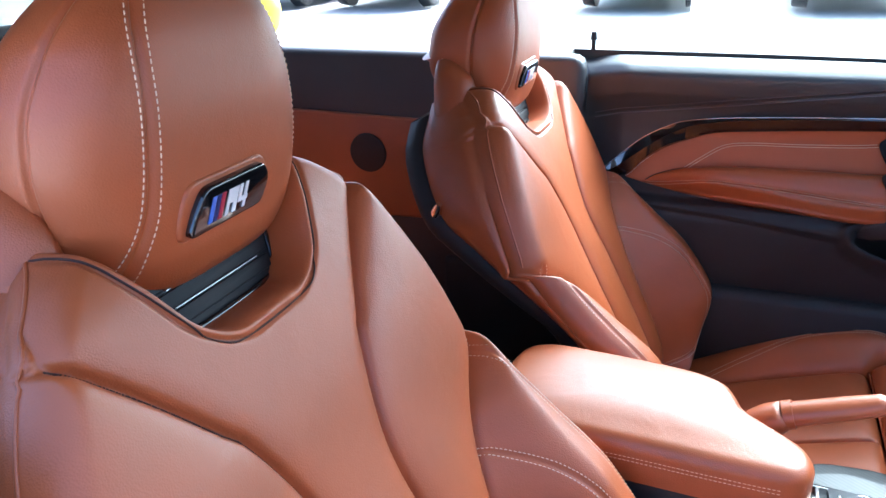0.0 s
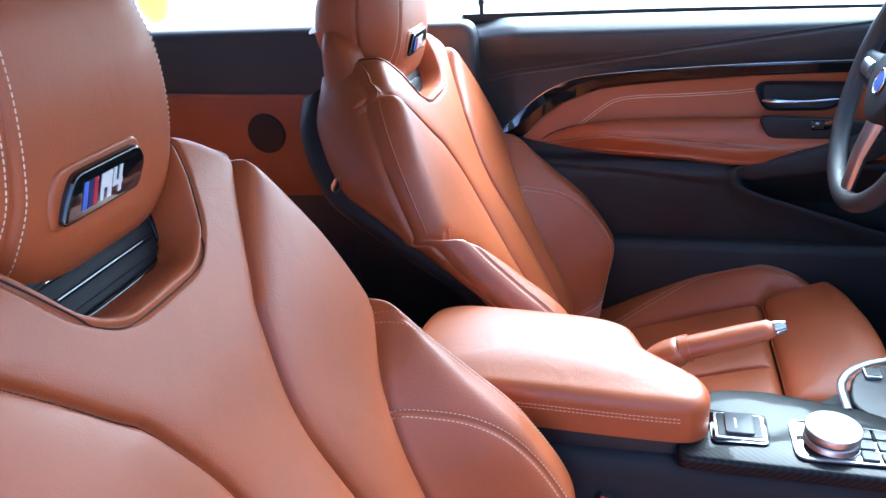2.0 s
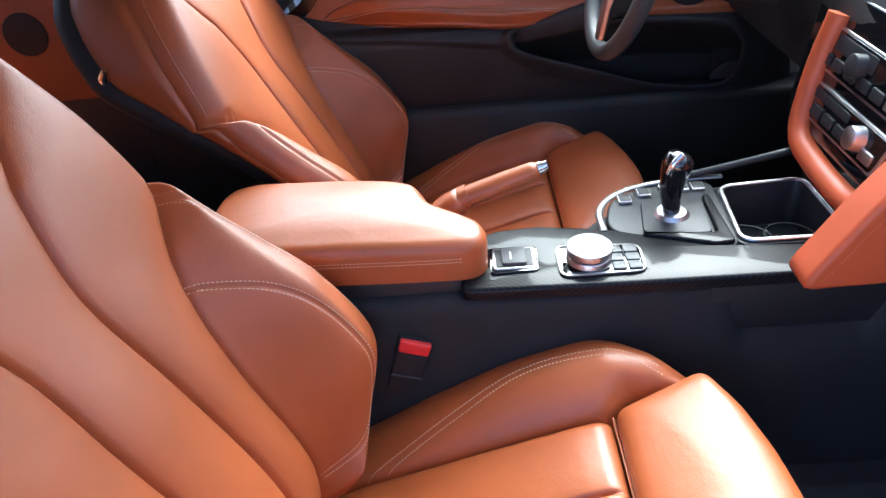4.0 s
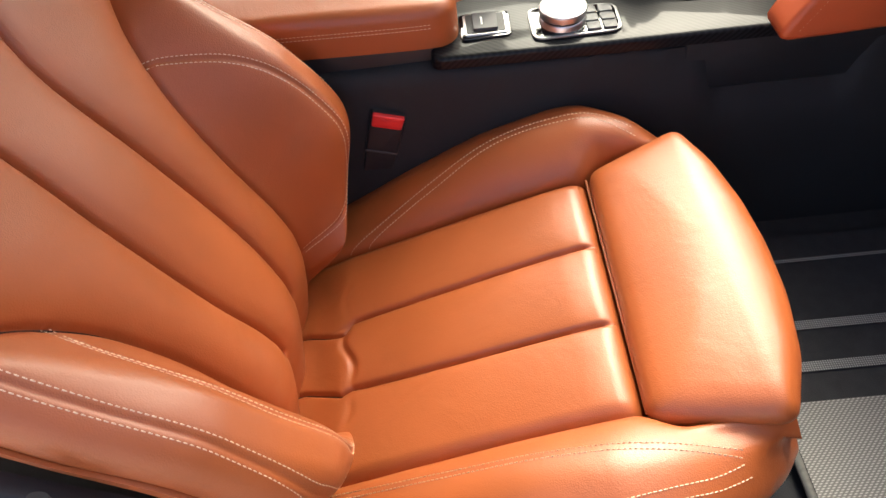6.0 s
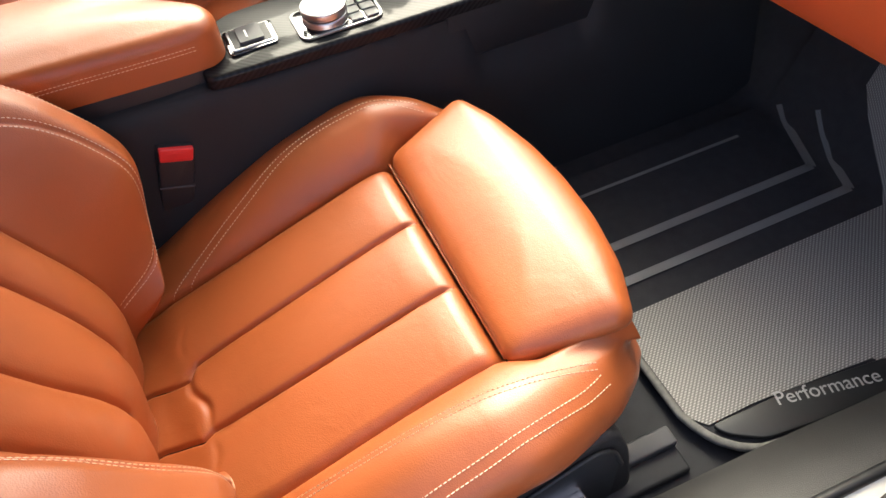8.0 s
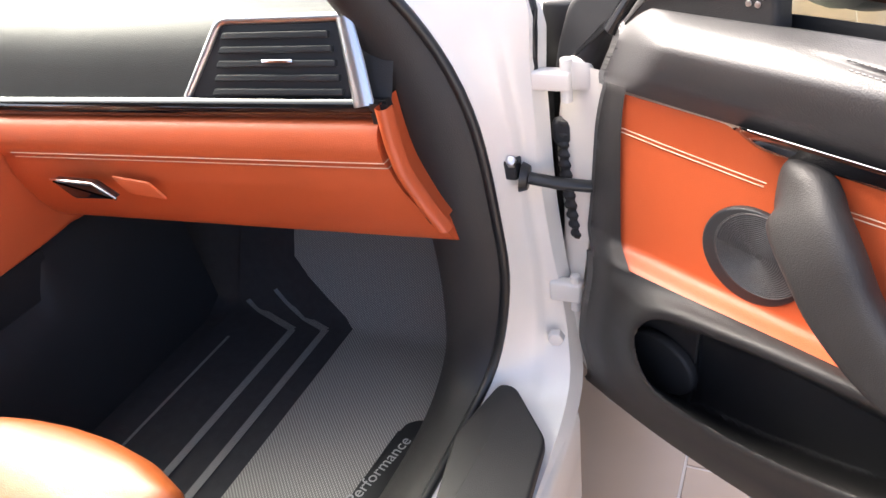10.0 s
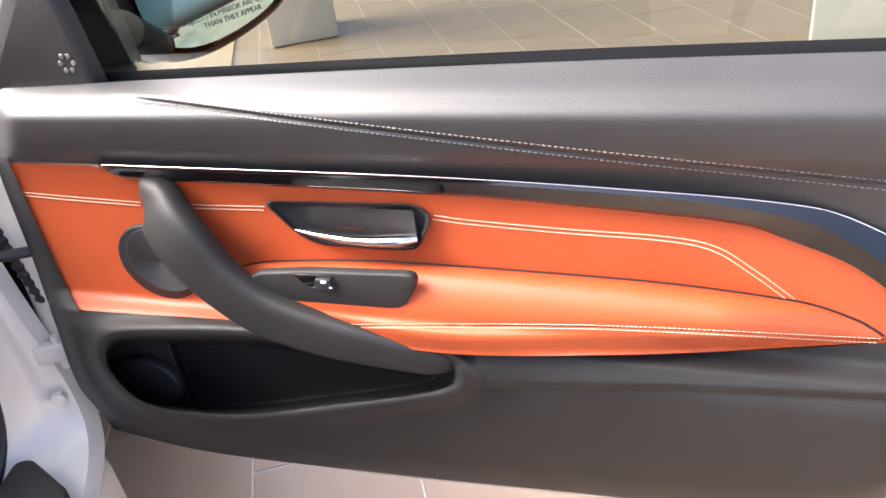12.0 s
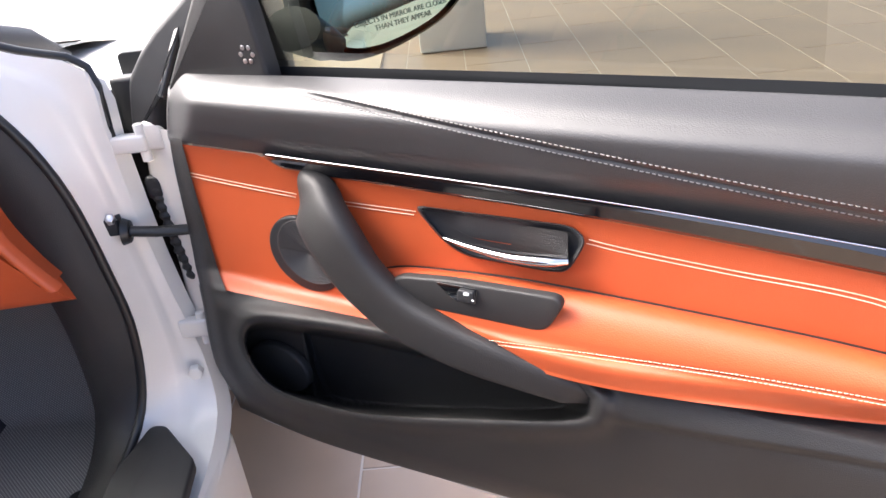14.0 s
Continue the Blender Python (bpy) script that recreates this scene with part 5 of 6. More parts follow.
    part("handle_lever", tube(strand(hl), np.interp(np.linspace(0, 1, 30), [0, 0.1, 0.5, 0.85, 1], [0.0018, 0.0040, 0.0070, 0.0088, 0.0060]), 16, 0.7), CHROME, bowl, "satin chrome door release")
    # window switch plate on the armrest
    sw_o = rounded([(0.312, 0.694), (0.338, 0.711), (0.40, 0.718), (0.528, 0.723), (0.533, 0.713), (0.515, 0.681), (0.50, 0.676), (0.355, 0.675)], 0.010)
    tilt = float(arm_depth(np.array(0.43), np.array(0.695)))
    sw = part("switch_plate", flat(sw_o, tilt - 0.006, 0.004, 0.010, 0.003), BLACK_SOFT, d, "black window switch plate")
    part("switch_recess", flat(rounded([(0.377, 0.707), (0.430, 0.708), (0.426, 0.687), (0.397, 0.688)], 0.003), tilt - 0.006, 0.0142, 0.001, 0.0003), PIANO, sw)
    part("window_switch", flat(rounded([(0.407, 0.705), (0.427, 0.705), (0.424, 0.690), (0.404, 0.690)], 0.003), tilt - 0.006, 0.0152, 0.005, 0.0015), BLACK_HARD, sw)
    part("switch_mark", flat(rounded([(0.411, 0.700), (0.418, 0.700), (0.417, 0.696), (0.410, 0.696)], 0.001), tilt - 0.006, 0.0204, 0.0004, 0.0001), WHITE_MARK, sw)
    part("switch_mark", flat([(0.420, 0.692), (0.423, 0.692), (0.423, 0.690), (0.420, 0.690)], tilt - 0.006, 0.0204, 0.0004, 0.0001), WHITE_MARK, sw)
    # speaker grille
    sp_c = np.array([0.205, 0.712])
    ang = np.linspace(0, 2 * math.pi, 60, endpoint=False)
    ring = np.c_[sp_c[0] + 0.056 * np.cos(ang), sp_c[1] + 0.052 * np.sin(ang)]
    sp = part("speaker", flat(ring, 0.0, 0.001, 0.007, 0.003), BLACK_HARD, d, "round black mesh speaker grille")
    part("speaker_mesh", flat((ring - sp_c) * 0.87 + sp_c, 0.0, 0.0081, 0.001, 0.0004), GRILLE, sp)
    for k in np.linspace(0.08, 0.84, 20):
        loop = (np.vstack([ring, ring[:1]]) - sp_c) * k + sp_c
        part("mesh_rib", tube(strand(np.c_[loop[:, 0], np.full(61, 0.0094), loop[:, 1]]), 0.0006, 5, caps=False), GREY_KEY, sp)
    # pull handle: a broad bar bowed into the cabin
    pl = curve([(0.232, 0.008, 0.796), (0.232, 0.022, 0.786), (0.233, 0.035, 0.765), (0.246, 0.045, 0.735), (0.272, 0.050, 0.692), (0.320, 0.053, 0.650), (0.385, 0.053, 0.626), (0.455, 0.050, 0.612), (0.525, 0.043, 0.601), (0.565, 0.032, 0.595)], 70)
    width = np.interp(np.linspace(0, 1, 70), [0, 0.04, 0.12, 0.35, 0.7, 0.92, 1], [0.032, 0.036, 0.036, 0.031, 0.025, 0.018, 0.006])
    axis = strand(pl)
    tan = np.gradient(axis, axis=0)
    tan /= np.linalg.norm(tan, axis=1)[:, None]
    across = np.cross(tan, inward)
    across /= np.linalg.norm(across, axis=1)[:, None]
    face = np.cross(across, tan)
    sq = np.linspace(0, 2 * math.pi, 28, endpoint=False)
    cu_, cv_ = np.sign(np.cos(sq)) * np.abs(np.cos(sq)) ** 0.55, np.sign(np.sin(sq)) * np.abs(np.sin(sq)) ** 0.70
    bar = axis[:, None] + width[:, None, None] * (cu_[None, :, None] * across[:, None] + 0.52 * cv_[None, :, None] * face[:, None])
    pv, pf = grid(bar, close_v=True)
    part("pull_handle", (pv, [tuple(f) for f in pf] + [tuple(range(27, -1, -1)), tuple(range(69 * 28, 70 * 28))]), BLACK_SOFT, d, "black moulded pull handle")
    # cup shape and divider in the pocket
    cup = np.c_[0.118 + 0.052 * np.cos(ang), 0.515 + 0.040 * np.sin(ang)]
    part("bottle_rest", flat(cup, -0.03, 0.0, 0.012, 0.005), BLACK_SOFT, d)
    # outer skin, shut faces, window rails and glass
    rim = [(-0.045, 0.90), (-0.055, 0.60), (-0.05, 0.40), (0.0, 0.34), (0.40, 0.345), (0.95, 0.39), (1.05, 0.47), (1.105, 0.62), (1.15, 0.80), (1.16, 0.92)]
    skin = part("outer_skin", flat(rounded(rim, 0.03), -0.175, 0.0, 0.085, 0.02), WHITE_PAINT, d, "white painted door shell")
    part("sill_seal", band(lambda s: d_sill(s) - 0.006, lambda s: d_sill(s) + 0.010, lambda s, z: -0.040 + 0 * s, 0.05, 1.12, 60, 4, rim=0.02), RUBBER, d, "black window seal")
    gl = part("window_glass", band(lambda s: d_sill(s) - 0.01, lambda s: 1.34 - 0.42 * ease((0.42 - s) / 0.5) - 0.30 * ease((s - 0.95) / 0.35), lambda s, z: -0.052 - 0.16 * np.clip(z - 0.94, 0, 1) * 0, 0.16, 1.14, 30, 12), GLASS if mirror_too else CLEAR, d, "frameless door glass")
    gl.visible_shadow = not mirror_too
    # white shut face along the hinge edge
    zz = np.linspace(0.40, 0.90, 40)
    inn = plane(d_front(zz) + 0.004, np.full(40, -0.030), zz)
    edge = spline([(0.30, -0.090), (0.345, -0.100), (0.395, -0.116), (0.524, -0.112), (0.589, -0.102), (0.665, -0.107), (0.699, -0.122), (0.759, -0.117), (0.86, -0.085)])
    zo = np.linspace(0.335, 0.86, 40)
    out = plane(edge(zo), np.full(40, -0.10), zo)
    back = plane(edge(zo) + 0.012, np.full(40, -0.155), zo)
    part("hinge_face", grid(np.array([inn * (1 - k) + out * k for k in np.linspace(0, 1, 8)] + [back])), WHITE_PAINT, d, "white painted hinge face")
    # tweeter triangle
    tri = rounded([(0.062, 0.912), (0.228, 0.922), (0.215, 1.02), (0.185, 1.06), (0.150, 1.03)], 0.016)
    tw = part("mirror_triangle", flat(tri, -0.03, 0.0, 0.022, 0.006), BLACK_SOFT, d, "black mirror triangle with a tweeter")
    for k in range(6):
        a = k / 6 * 2 * math.pi
        part("tweeter_slot", flat(rounded([(0.180 + 0.0085 * math.cos(a) + e * 0.0036 * math.cos(a + q), 0.955 + 0.0085 * math.sin(a) + e * 0.0036 * math.sin(a + q)) for e, q in ((1, 0), (1, 1.57), (1, 3.14), (1, 4.71))], 0.002), -0.03, 0.0221, 0.001, 0.0003), SATIN, tw)
    part("triangle_mark", flat([(0.10, 0.9265), (0.165, 0.929), (0.165, 0.9315), (0.10, 0.929)], -0.03, 0.0221, 0.0005, 0.0001), WHITE_MARK, tw)
    part("frame_post", tube(strand([(0.045, -0.03, 0.905), (0.115, -0.045, 1.0), (0.175, -0.055, 1.07)]), [0.022, 0.018, 0.012], 12, 0.6), PIANO, d, "gloss black mirror post")
    sail = rounded([(-0.014, 0.845), (-0.006, 0.882), (0.010, 0.926), (0.045, 0.960), (0.080, 0.987), (0.127, 1.016), (0.200, 1.062), (0.262, 1.095), (0.272, 1.052), (0.206, 1.013), (0.157, 0.984), (0.115, 0.950), (0.073, 0.915), (0.052, 0.895), (0.030, 0.842)], 0.010)
    part("mirror_sail", flat(sail, -0.055, 0.0, 0.030, 0.010), BLACK_HARD, d, "black sail panel at the mirror foot")
    zf = np.linspace(0.43, 0.855, 50)
    lip = spline([(0.43, -0.030), (0.48, -0.040), (0.58, -0.040), (0.665, -0.036), (0.70, -0.039), (0.74, -0.044), (0.80, -0.037), (0.855, -0.020)])
    strips = [place(lip(zf) * (1 - k) + (d_front(zf) + 0.012) * k, np.full(50, w), zf) for k, w in ((0.0, -0.075), (0.0, -0.036), (0.06, -0.031), (0.5, -0.029), (1.0, -0.029))]
    part("edge_flange", grid(np.array(strips)), WHITE_PAINT, d, "white painted flange beside the lining")
    if mirror_too:
        # wing mirror outside the glass
        mc = np.array([1.262, 1.03, 0.985])
        mu = np.array([0.80, 0.58, 0.02])
        mu /= np.linalg.norm(mu)
        mn = np.array([0.58, -0.80, 0.19])
        mn = mn - (mn @ mu) * mu
        mn /= np.linalg.norm(mn)
        mv = np.cross(mu, mn) * -1
        mv = mv if mv[2] > 0 else -mv
        mo = curve([(-0.115, -0.035), (-0.085, -0.066), (-0.02, -0.072), (0.07, -0.052), (0.118, -0.010), (0.118, 0.045), (0.08, 0.068), (-0.07, 0.068), (-0.112, 0.03)], 60, closed=True)
        P = []
        for k, h in ((1.0, 0.0), (1.05, -0.004), (1.10, -0.02), (1.06, -0.06), (0.85, -0.10), (0.45, -0.12)):
            P.append(mc + k * mo[:, :1] * mu + k * mo[:, 1:] * mv + h * mn)
        hv, hf = grid(np.array(P), close_v=True)
        hs = part("mirror_housing", (list(map(tuple, hv)), [tuple(f) for f in hf] + [tuple(range(5 * 60, 6 * 60))]), BLACK_HARD, d, "black wing mirror housing")
        face = part("mirror_glass", slab(mo * 0.93, mc - 0.008 * mn, mu, mv, mn, 0.004, 0.001), MIRROR, hs, "wing mirror glass with a printed warning")
        part("mirror_arm", tube([mc - 0.10 * mu - 0.05 * mv - 0.03 * mn, plane(0.17, -0.09, 0.96)], [0.035, 0.045], 16, 0.6), BLACK_HARD, hs)
        for txt, q in (("OBJECTS IN MIRROR ARE CLOSER", -0.040), ("THAN THEY APPEAR", -0.050)):
            cu = bpy.data.curves.new("warning_text", "FONT")
            cu.body, cu.size, cu.align_x, cu.extrude = txt, 0.0095, "CENTER", 0.0001
            tmp = new("warning_text", cu)
            dg = bpy.context.evaluated_depsgraph_get()
            me = bpy.data.meshes.new_from_object(tmp.evaluated_get(dg))
            bpy.data.objects.remove(tmp)
            R = Matrix([(*mu, 0), (*mv, 0), (*mn, 0), (0, 0, 0, 1)]).transposed()
            org = mc - 0.0036 * mn + q * mv + 0.005 * mu
            if R.determinant() < 0:
                R = Matrix([(*mu, 0), (*mv, 0), (*(-mn), 0), (0, 0, 0, 1)]).transposed()
            me.transform(Matrix.Translation(Vector(org)) @ R)
            part("warning_text", me, FAINT_PRINT, face, "printed warning text")
    return d


GRILLE = weave_material("speaker_mesh", (0.05, 0.05, 0.05), (0.008, 0.008, 0.008), 130, 0.5, 0.0, "Z")
DO, DU, DN = np.array([0.95, 0.95, 0.0]), np.array([0.8716, -0.4903, 0.0]), np.array([-0.4903, -0.8716, 0.0])


def open_place(s, w, z):
    s, w, z = np.broadcast_arrays(np.asarray(s, float), np.asarray(w, float), np.asarray(z, float))
    return DO + s[..., None] * DU + w[..., None] * DN + z[..., None] * np.array([0, 0, 1.0])


def shut_place(s, w, z):
    s, w, z = np.broadcast_arrays(np.asarray(s, float), np.asarray(w, float), np.asarray(z, float))
    return np.array([-0.705, 0.96, 0.045]) + s[..., None] * np.array([0, -1.0, 0]) + w[..., None] * np.array([1.0, 0, 0]) + z[..., None] * np.array([0, 0, 1.0])


door("passenger_door", "wide-open car door with orange leather and black lining", open_place, True)
drv = door("driver_door", "closed car door with leather insert and chrome line", shut_place, False)
part("lock_pin", tube([(-0.752, -0.14, 0.985), (-0.752, -0.14, 1.005), (-0.752, -0.14, 1.006), (-0.752, -0.14, 1.022)], [0.0045, 0.0045, 0.007, 0.005], 12, up=(0, 1, 0)), BLACK_HARD, drv)


# ---------------------------------------------------------------- car body round the cabin
def car_body():
    b = thing("car_body", (0, 0.4, 0.2), "white car body shell with black cabin trim", "car body")
    # floor pan and toe board
    ys = np.linspace(-1.3, 1.32, 60)
    zf = np.interp(ys, [-1.3, -0.6, 0.0, 1.085, 1.115, 1.32], [0.45, 0.28, 0.275, 0.28, 0.33, 0.62])
    P = np.array([[(x, y, z) for x in np.linspace(-0.80, 0.80, 12)] for y, z in zip(ys, zf)])
    part("cabin_floor", grid(P), CARPET, b, "charcoal cabin carpet")
    # black trim round the door opening, from the pillar foot down and along the sill
    inner = curve([(0.60, 0.70, 1.18), (0.655, 0.86, 1.0), (0.69, 0.915, 0.885), (0.716, 0.925, 0.762), (0.742, 0.925, 0.627), (0.742, 0.93, 0.50), (0.725, 0.93, 0.40), (0.715, 0.84, 0.345), (0.705, 0.6, 0.335), (0.70, 0.0, 0.335), (0.70, -0.45, 0.335)], 90)
    outer = curve([(0.655, 0.72, 1.185), (0.706, 0.87, 1.020), (0.768, 0.925, 0.905), (0.812, 0.935, 0.80), (0.832, 0.935, 0.665), (0.836, 0.935, 0.56), (0.816, 0.92, 0.44), (0.80, 0.83, 0.395), (0.795, 0.6, 0.392), (0.79, 0.0, 0.392), (0.79, -0.45, 0.392)], 90)
    rows = []
    for k, t in enumerate(np.linspace(0, 1, 12)):
        mid = inner * (1 - t) + outer * t
        lift = 0.020 * math.sin(math.pi * min(1, t * 1.05)) ** 0.7
        mid = mid + lift * np.array([0, -0.85, 0.35]) * np.interp(np.arange(90), [0, 30, 60, 90], [1, 1, 0.3, 0.2])[:, None] + lift * np.array([0, 0, 1.0]) * np.interp(np.arange(90), [0, 30, 60, 90], [0, 0, 0.6, 0.8])[:, None]
        rows.append(mid)
    part("door_opening_trim", grid(np.array(rows)), BLACK_SOFT, b, "black trim round the door opening")
    part("door_seal", tube(outer + np.array([-0.002, -0.002, 0.0]), 0.0065, 12, up=(1, 0.25, 0)), RUBBER, b, "black rubber door seal")
    # white shut face beside the trim
    far = curve([(0.63, 0.78, 1.13), (0.70, 0.92, 1.015), (0.79, 0.965, 0.962), (0.862, 0.98, 0.930), (0.868, 0.975, 0.84), (0.872, 0.98, 0.70), (0.882, 0.98, 0.60), (0.900, 0.98, 0.46), (0.915, 0.90, 0.385), (0.915, 0.6, 0.37), (0.91, 0.0, 0.37), (0.91, -0.45, 0.37)], 90)
    rows = []
    for t in np.linspace(0, 1, 14):
        m = outer * (1 - t) + far * t
        m = m + np.array([0, 0.010, -0.006]) * math.sin(math.pi * t) + np.array([0, 0.006, 0]) * ease(np.array((t - 0.55) / 0.1))
        rows.append(m)
    rows.append(far + np.array([0.012, 0.03, -0.02]))
    part("shut_face", grid(np.array(rows)), WHITE_PAINT, b, "white painted door shut face")
    part("pillar_seal", tube(far[4:20] + np.array([0.002, 0.016, 0.002]), 0.005, 10), RUBBER, b, "black pillar rubber seal")
    part("gap_seal", box(0.905, 1.034, 0.862, 0.070, 0.02, 0.090, 0.008), RUBBER, b, "black foam block above the hinge")
    # fender edge and scuttle in front of the pillar
    fo = rounded([(1.13, 0.36), (1.13, 0.90), (1.16, 0.880), (1.30, 0.895), (1.9, 0.86), (1.9, 0.36)], 0.05)
    part("front_wing", slab(fo, (0.935, 0, 0), (0, 1, 0), (0, 0, 1), (-1, 0, 0), 0.03, 0.012), WHITE_PAINT, b, "white front wing")
    def top_z(x, y):
        """The upper skin of wing and bonnet, rolled over at the wing's outer edge."""
        return 0.893 + 0.012 * (1 - (x / 0.8) ** 2) - 0.07 * np.maximum((y - 1.15) / 0.75, 0) ** 1.5 - 0.05 * (np.maximum(np.abs(x) - 0.80, 0) / 0.13) ** 2

    X, Y = np.meshgrid(np.linspace(0.655, 0.93, 24), np.linspace(1.06, 2.2, 40))
    part("wing_top", grid(np.stack([X, Y, top_z(X, Y)], 2)), WHITE_PAINT, b, "white wing top beside the bonnet")
    # bonnet, with a black strip on the skin for the shade in its shut line
    X, Y = np.meshgrid(np.linspace(-0.90, 0.655, 40), np.linspace(1.46, 2.2, 30))
    P = np.stack([X, Y, top_z(X, Y)], 2)
    ln = curve([(0.44, 1.84), (0.53, 1.765), (0.60, 1.695), (0.640, 1.656), (0.667, 1.645), (0.684, 1.675), (0.693, 1.731), (0.690, 1.83), (0.680, 2.18)], 60)
    part("shut_line_shade", tube(np.c_[ln, top_z(ln[:, 0], ln[:, 1]) + 0.0004], 0.0022, 8, 0.4), RUBBER, b, "black strip for the shade in the gap round the bonnet")
    part("bonnet", grid(P), WHITE_PAINT, b, "white bonnet")
    part("cowl_grille", grid(np.array([[(x, y, z) for x in np.linspace(-0.72, 0.52, 20)] for y, z in ((1.36, 0.905), (1.40, 0.904), (1.47, 0.892))])), BLACK_HARD, b, "black scuttle grille")
    # black slab put in as the shade between body and door at the hinge
    part("hinge_gap_shade", slab(rounded([(0.40, -0.03), (0.92, -0.03), (0.92, 0.09), (0.40, 0.09)], 0.01), (0.885, 1.12, 0), (0, 0, 1), (1, 0, 0), (0, -1, 0), 0.01, 0.002), RUBBER, b)
    up = part("hinge", box(0.886, 0.992, 0.826, 0.056, 0.020, 0.024, 0.004), WHITE_PAINT, b, "white upper door hinge")
    part("hinge_block", box(0.922, 1.004, 0.832, 0.030, 0.026, 0.040, 0.006), WHITE_PAINT, up)
    part("hinge_pin", drum((0.907, 0.992, 0.800), (0, 0, 1), 0.007, 0.007, 0.052, 20), WHITE_PAINT, up)
    lo = part("hinge", box(0.900, 0.990, 0.530, 0.044, 0.020, 0.030, 0.004), WHITE_PAINT, b, "white lower door hinge")
    part("hinge_pin", drum((0.912, 0.990, 0.500), (0, 0, 1), 0.007, 0.007, 0.056, 20), WHITE_PAINT, lo)
    part("hinge_bolt", drum((0.888, 0.972, 0.462), (0.2, -1, 0), 0.012, 0.011, 0.012, 6), WHITE_PAINT, lo)
    bl = curve([(0.896, 1.020, 0.765), (0.897, 1.018, 0.715), (0.904, 1.012, 0.660), (0.914, 1.010, 0.605)], 60)
    part("wiring_boot", tube(bl, 0.0095 + 0.0018 * np.sin(np.arange(60) * 1.25), 16, up=(0, 1, 0)), BLACK_SOFT, b, "ribbed black wiring boot")
    part("boot_socket", box(0.897, 1.020, 0.750, 0.034, 0.02, 0.036, 0.009), BLACK_HARD, b)
    # door check strap
    part("check_strap", tube([(0.862, 0.962, 0.712), (0.90, 0.965, 0.706), (0.935, 0.975, 0.700), (0.985, 1.0, 0.690)], 0.0095, 12, 0.75), RUBBER, b, "black door check strap")
    part("check_block", box(0.836, 0.966, 0.722, 0.034, 0.022, 0.026, 0.003), BLACK_HARD, b)
    part("check_bolt", drum((0.846, 0.960, 0.731), (0.1, -0.7, 0.7), 0.0075, 0.007, 0.010, 6), SATIN, b, "steel check-strap bolt")
    part("check_stop", drum((0.856, 0.962, 0.712), (1, 0.12, -0.12), 0.019, 0.016, 0.010, 20), RUBBER, b)
    # sill cover plate
    part("sill_cover", slab(rounded([(0.825, 0.905), (0.848, 0.905), (0.915, 0.825), (0.925, 0.70), (0.83, 0.62), (0.80, 0.80)], 0.012), (0, 0, 0.402), XU, (0, 1, 0), (0, 0, 1), 0.016, 0.005), BLACK_SOFT, b, "black sill corner cover")
    part("sill_scuff", slab(rounded([(0.80, 0.66), (0.88, 0.64), (0.88, -0.40), (0.80, -0.40)], 0.01), (0, 0, 0.392), XU, (0, 1, 0), (0, 0, 1), 0.008, 0.002), BLACK_HARD, b, "black sill scuff plate")
    part("outer_sill", box(0.90, 0.1, 0.27, 0.06, 1.7, 0.20, 0.02), WHITE_PAINT, b, "white outer sill")
    # roof, pillars and rear cabin
    rows = []
    for y in np.linspace(-1.15, 0.40, 16):
        h = 1.335 - 0.10 * ((y + 0.25) / 0.9) ** 2
        rows.append([(x, y, h - 0.06 * abs(x / 0.62) ** 3) for x in np.linspace(-0.62, 0.57, 20)])
    up = np.array(rows)
    part("roof_lining", grid(up), HEADLINER, b, "grey cloth roof lining")
    part("roof_skin", grid(up + np.array([0, 0, 0.045])), WHITE_PAINT, b, "white roof skin")
    for sgn, x0 in ((-1, -0.62), (1, 0.57)):
        part("roof_rail", tube([(x0, y, 1.275 - 0.10 * ((y + 0.25) / 0.9) ** 2) for y in np.linspace(-1.15, 0.40, 20)], 0.03, 12), RUBBER, b, "dark roof rail")
        part("windscreen_pillar", tube([(x0, 0.40, 1.225), (x0 + sgn * 0.06, 0.66, 1.12), (x0 + sgn * 0.12, 0.98, 0.98), (x0 + sgn * 0.14, 1.15, 0.932), (x0 + sgn * 0.15, 1.24, 0.896)], [0.03, 0.032, 0.035, 0.030, 0.010], 12), BLACK_SOFT, b, "black windscreen pillar")
        part("rear_pillar", tube([(x0 + sgn * 0.04, -1.02, 0.97), (x0, -1.15, 1.19)], [0.10, 0.05], 12, 0.5), BLACK_SOFT, b, "dark rear pillar")
    # rear side linings
    for sgn in (-1, 1):
        o = rounded([(-0.14, 0.30), (-0.14, 0.985), (-1.05, 0.985), (-1.25, 0.80), (-1.25, 0.30)], 0.03)
        part("rear_side_panel", slab(o, (sgn * 0.70, 0, 0), (0, 1, 0), (0, 0, 1), (-sgn, 0, 0), 0.04, 0.015), BLACK_LEATHER, b, "black rear side panel")
        o = rounded([(-0.30, 0.62), (-0.28, 0.84), (-0.90, 0.85), (-0.90, 0.60)], 0.05)
        part("rear_side_insert", slab(o, (sgn * 0.66, 0, 0), (0, 1, 0), (0, 0, 1), (-sgn, 0, 0), 0.012, 0.006), LEATHER, b, "brown leather rear side insert")
        ang = np.linspace(0, 2 * math.pi, 40, endpoint=False)
        part("rear_speaker", slab(np.c_[-0.62 + 0.045 * np.cos(ang), 0.76 + 0.045 * np.sin(ang)], (sgn * 0.648, 0, 0), (0, 1, 0), (0, 0, 1), (-sgn, 0, 0), 0.004, 0.002), BLACK_HARD, b)
    o = rounded([(0.115, 0.30), (0.108, 0.525), (-0.03, 0.640), (-0.10, 0.70), (-0.42, 0.90), (-0.42, 0.30)], 0.02)
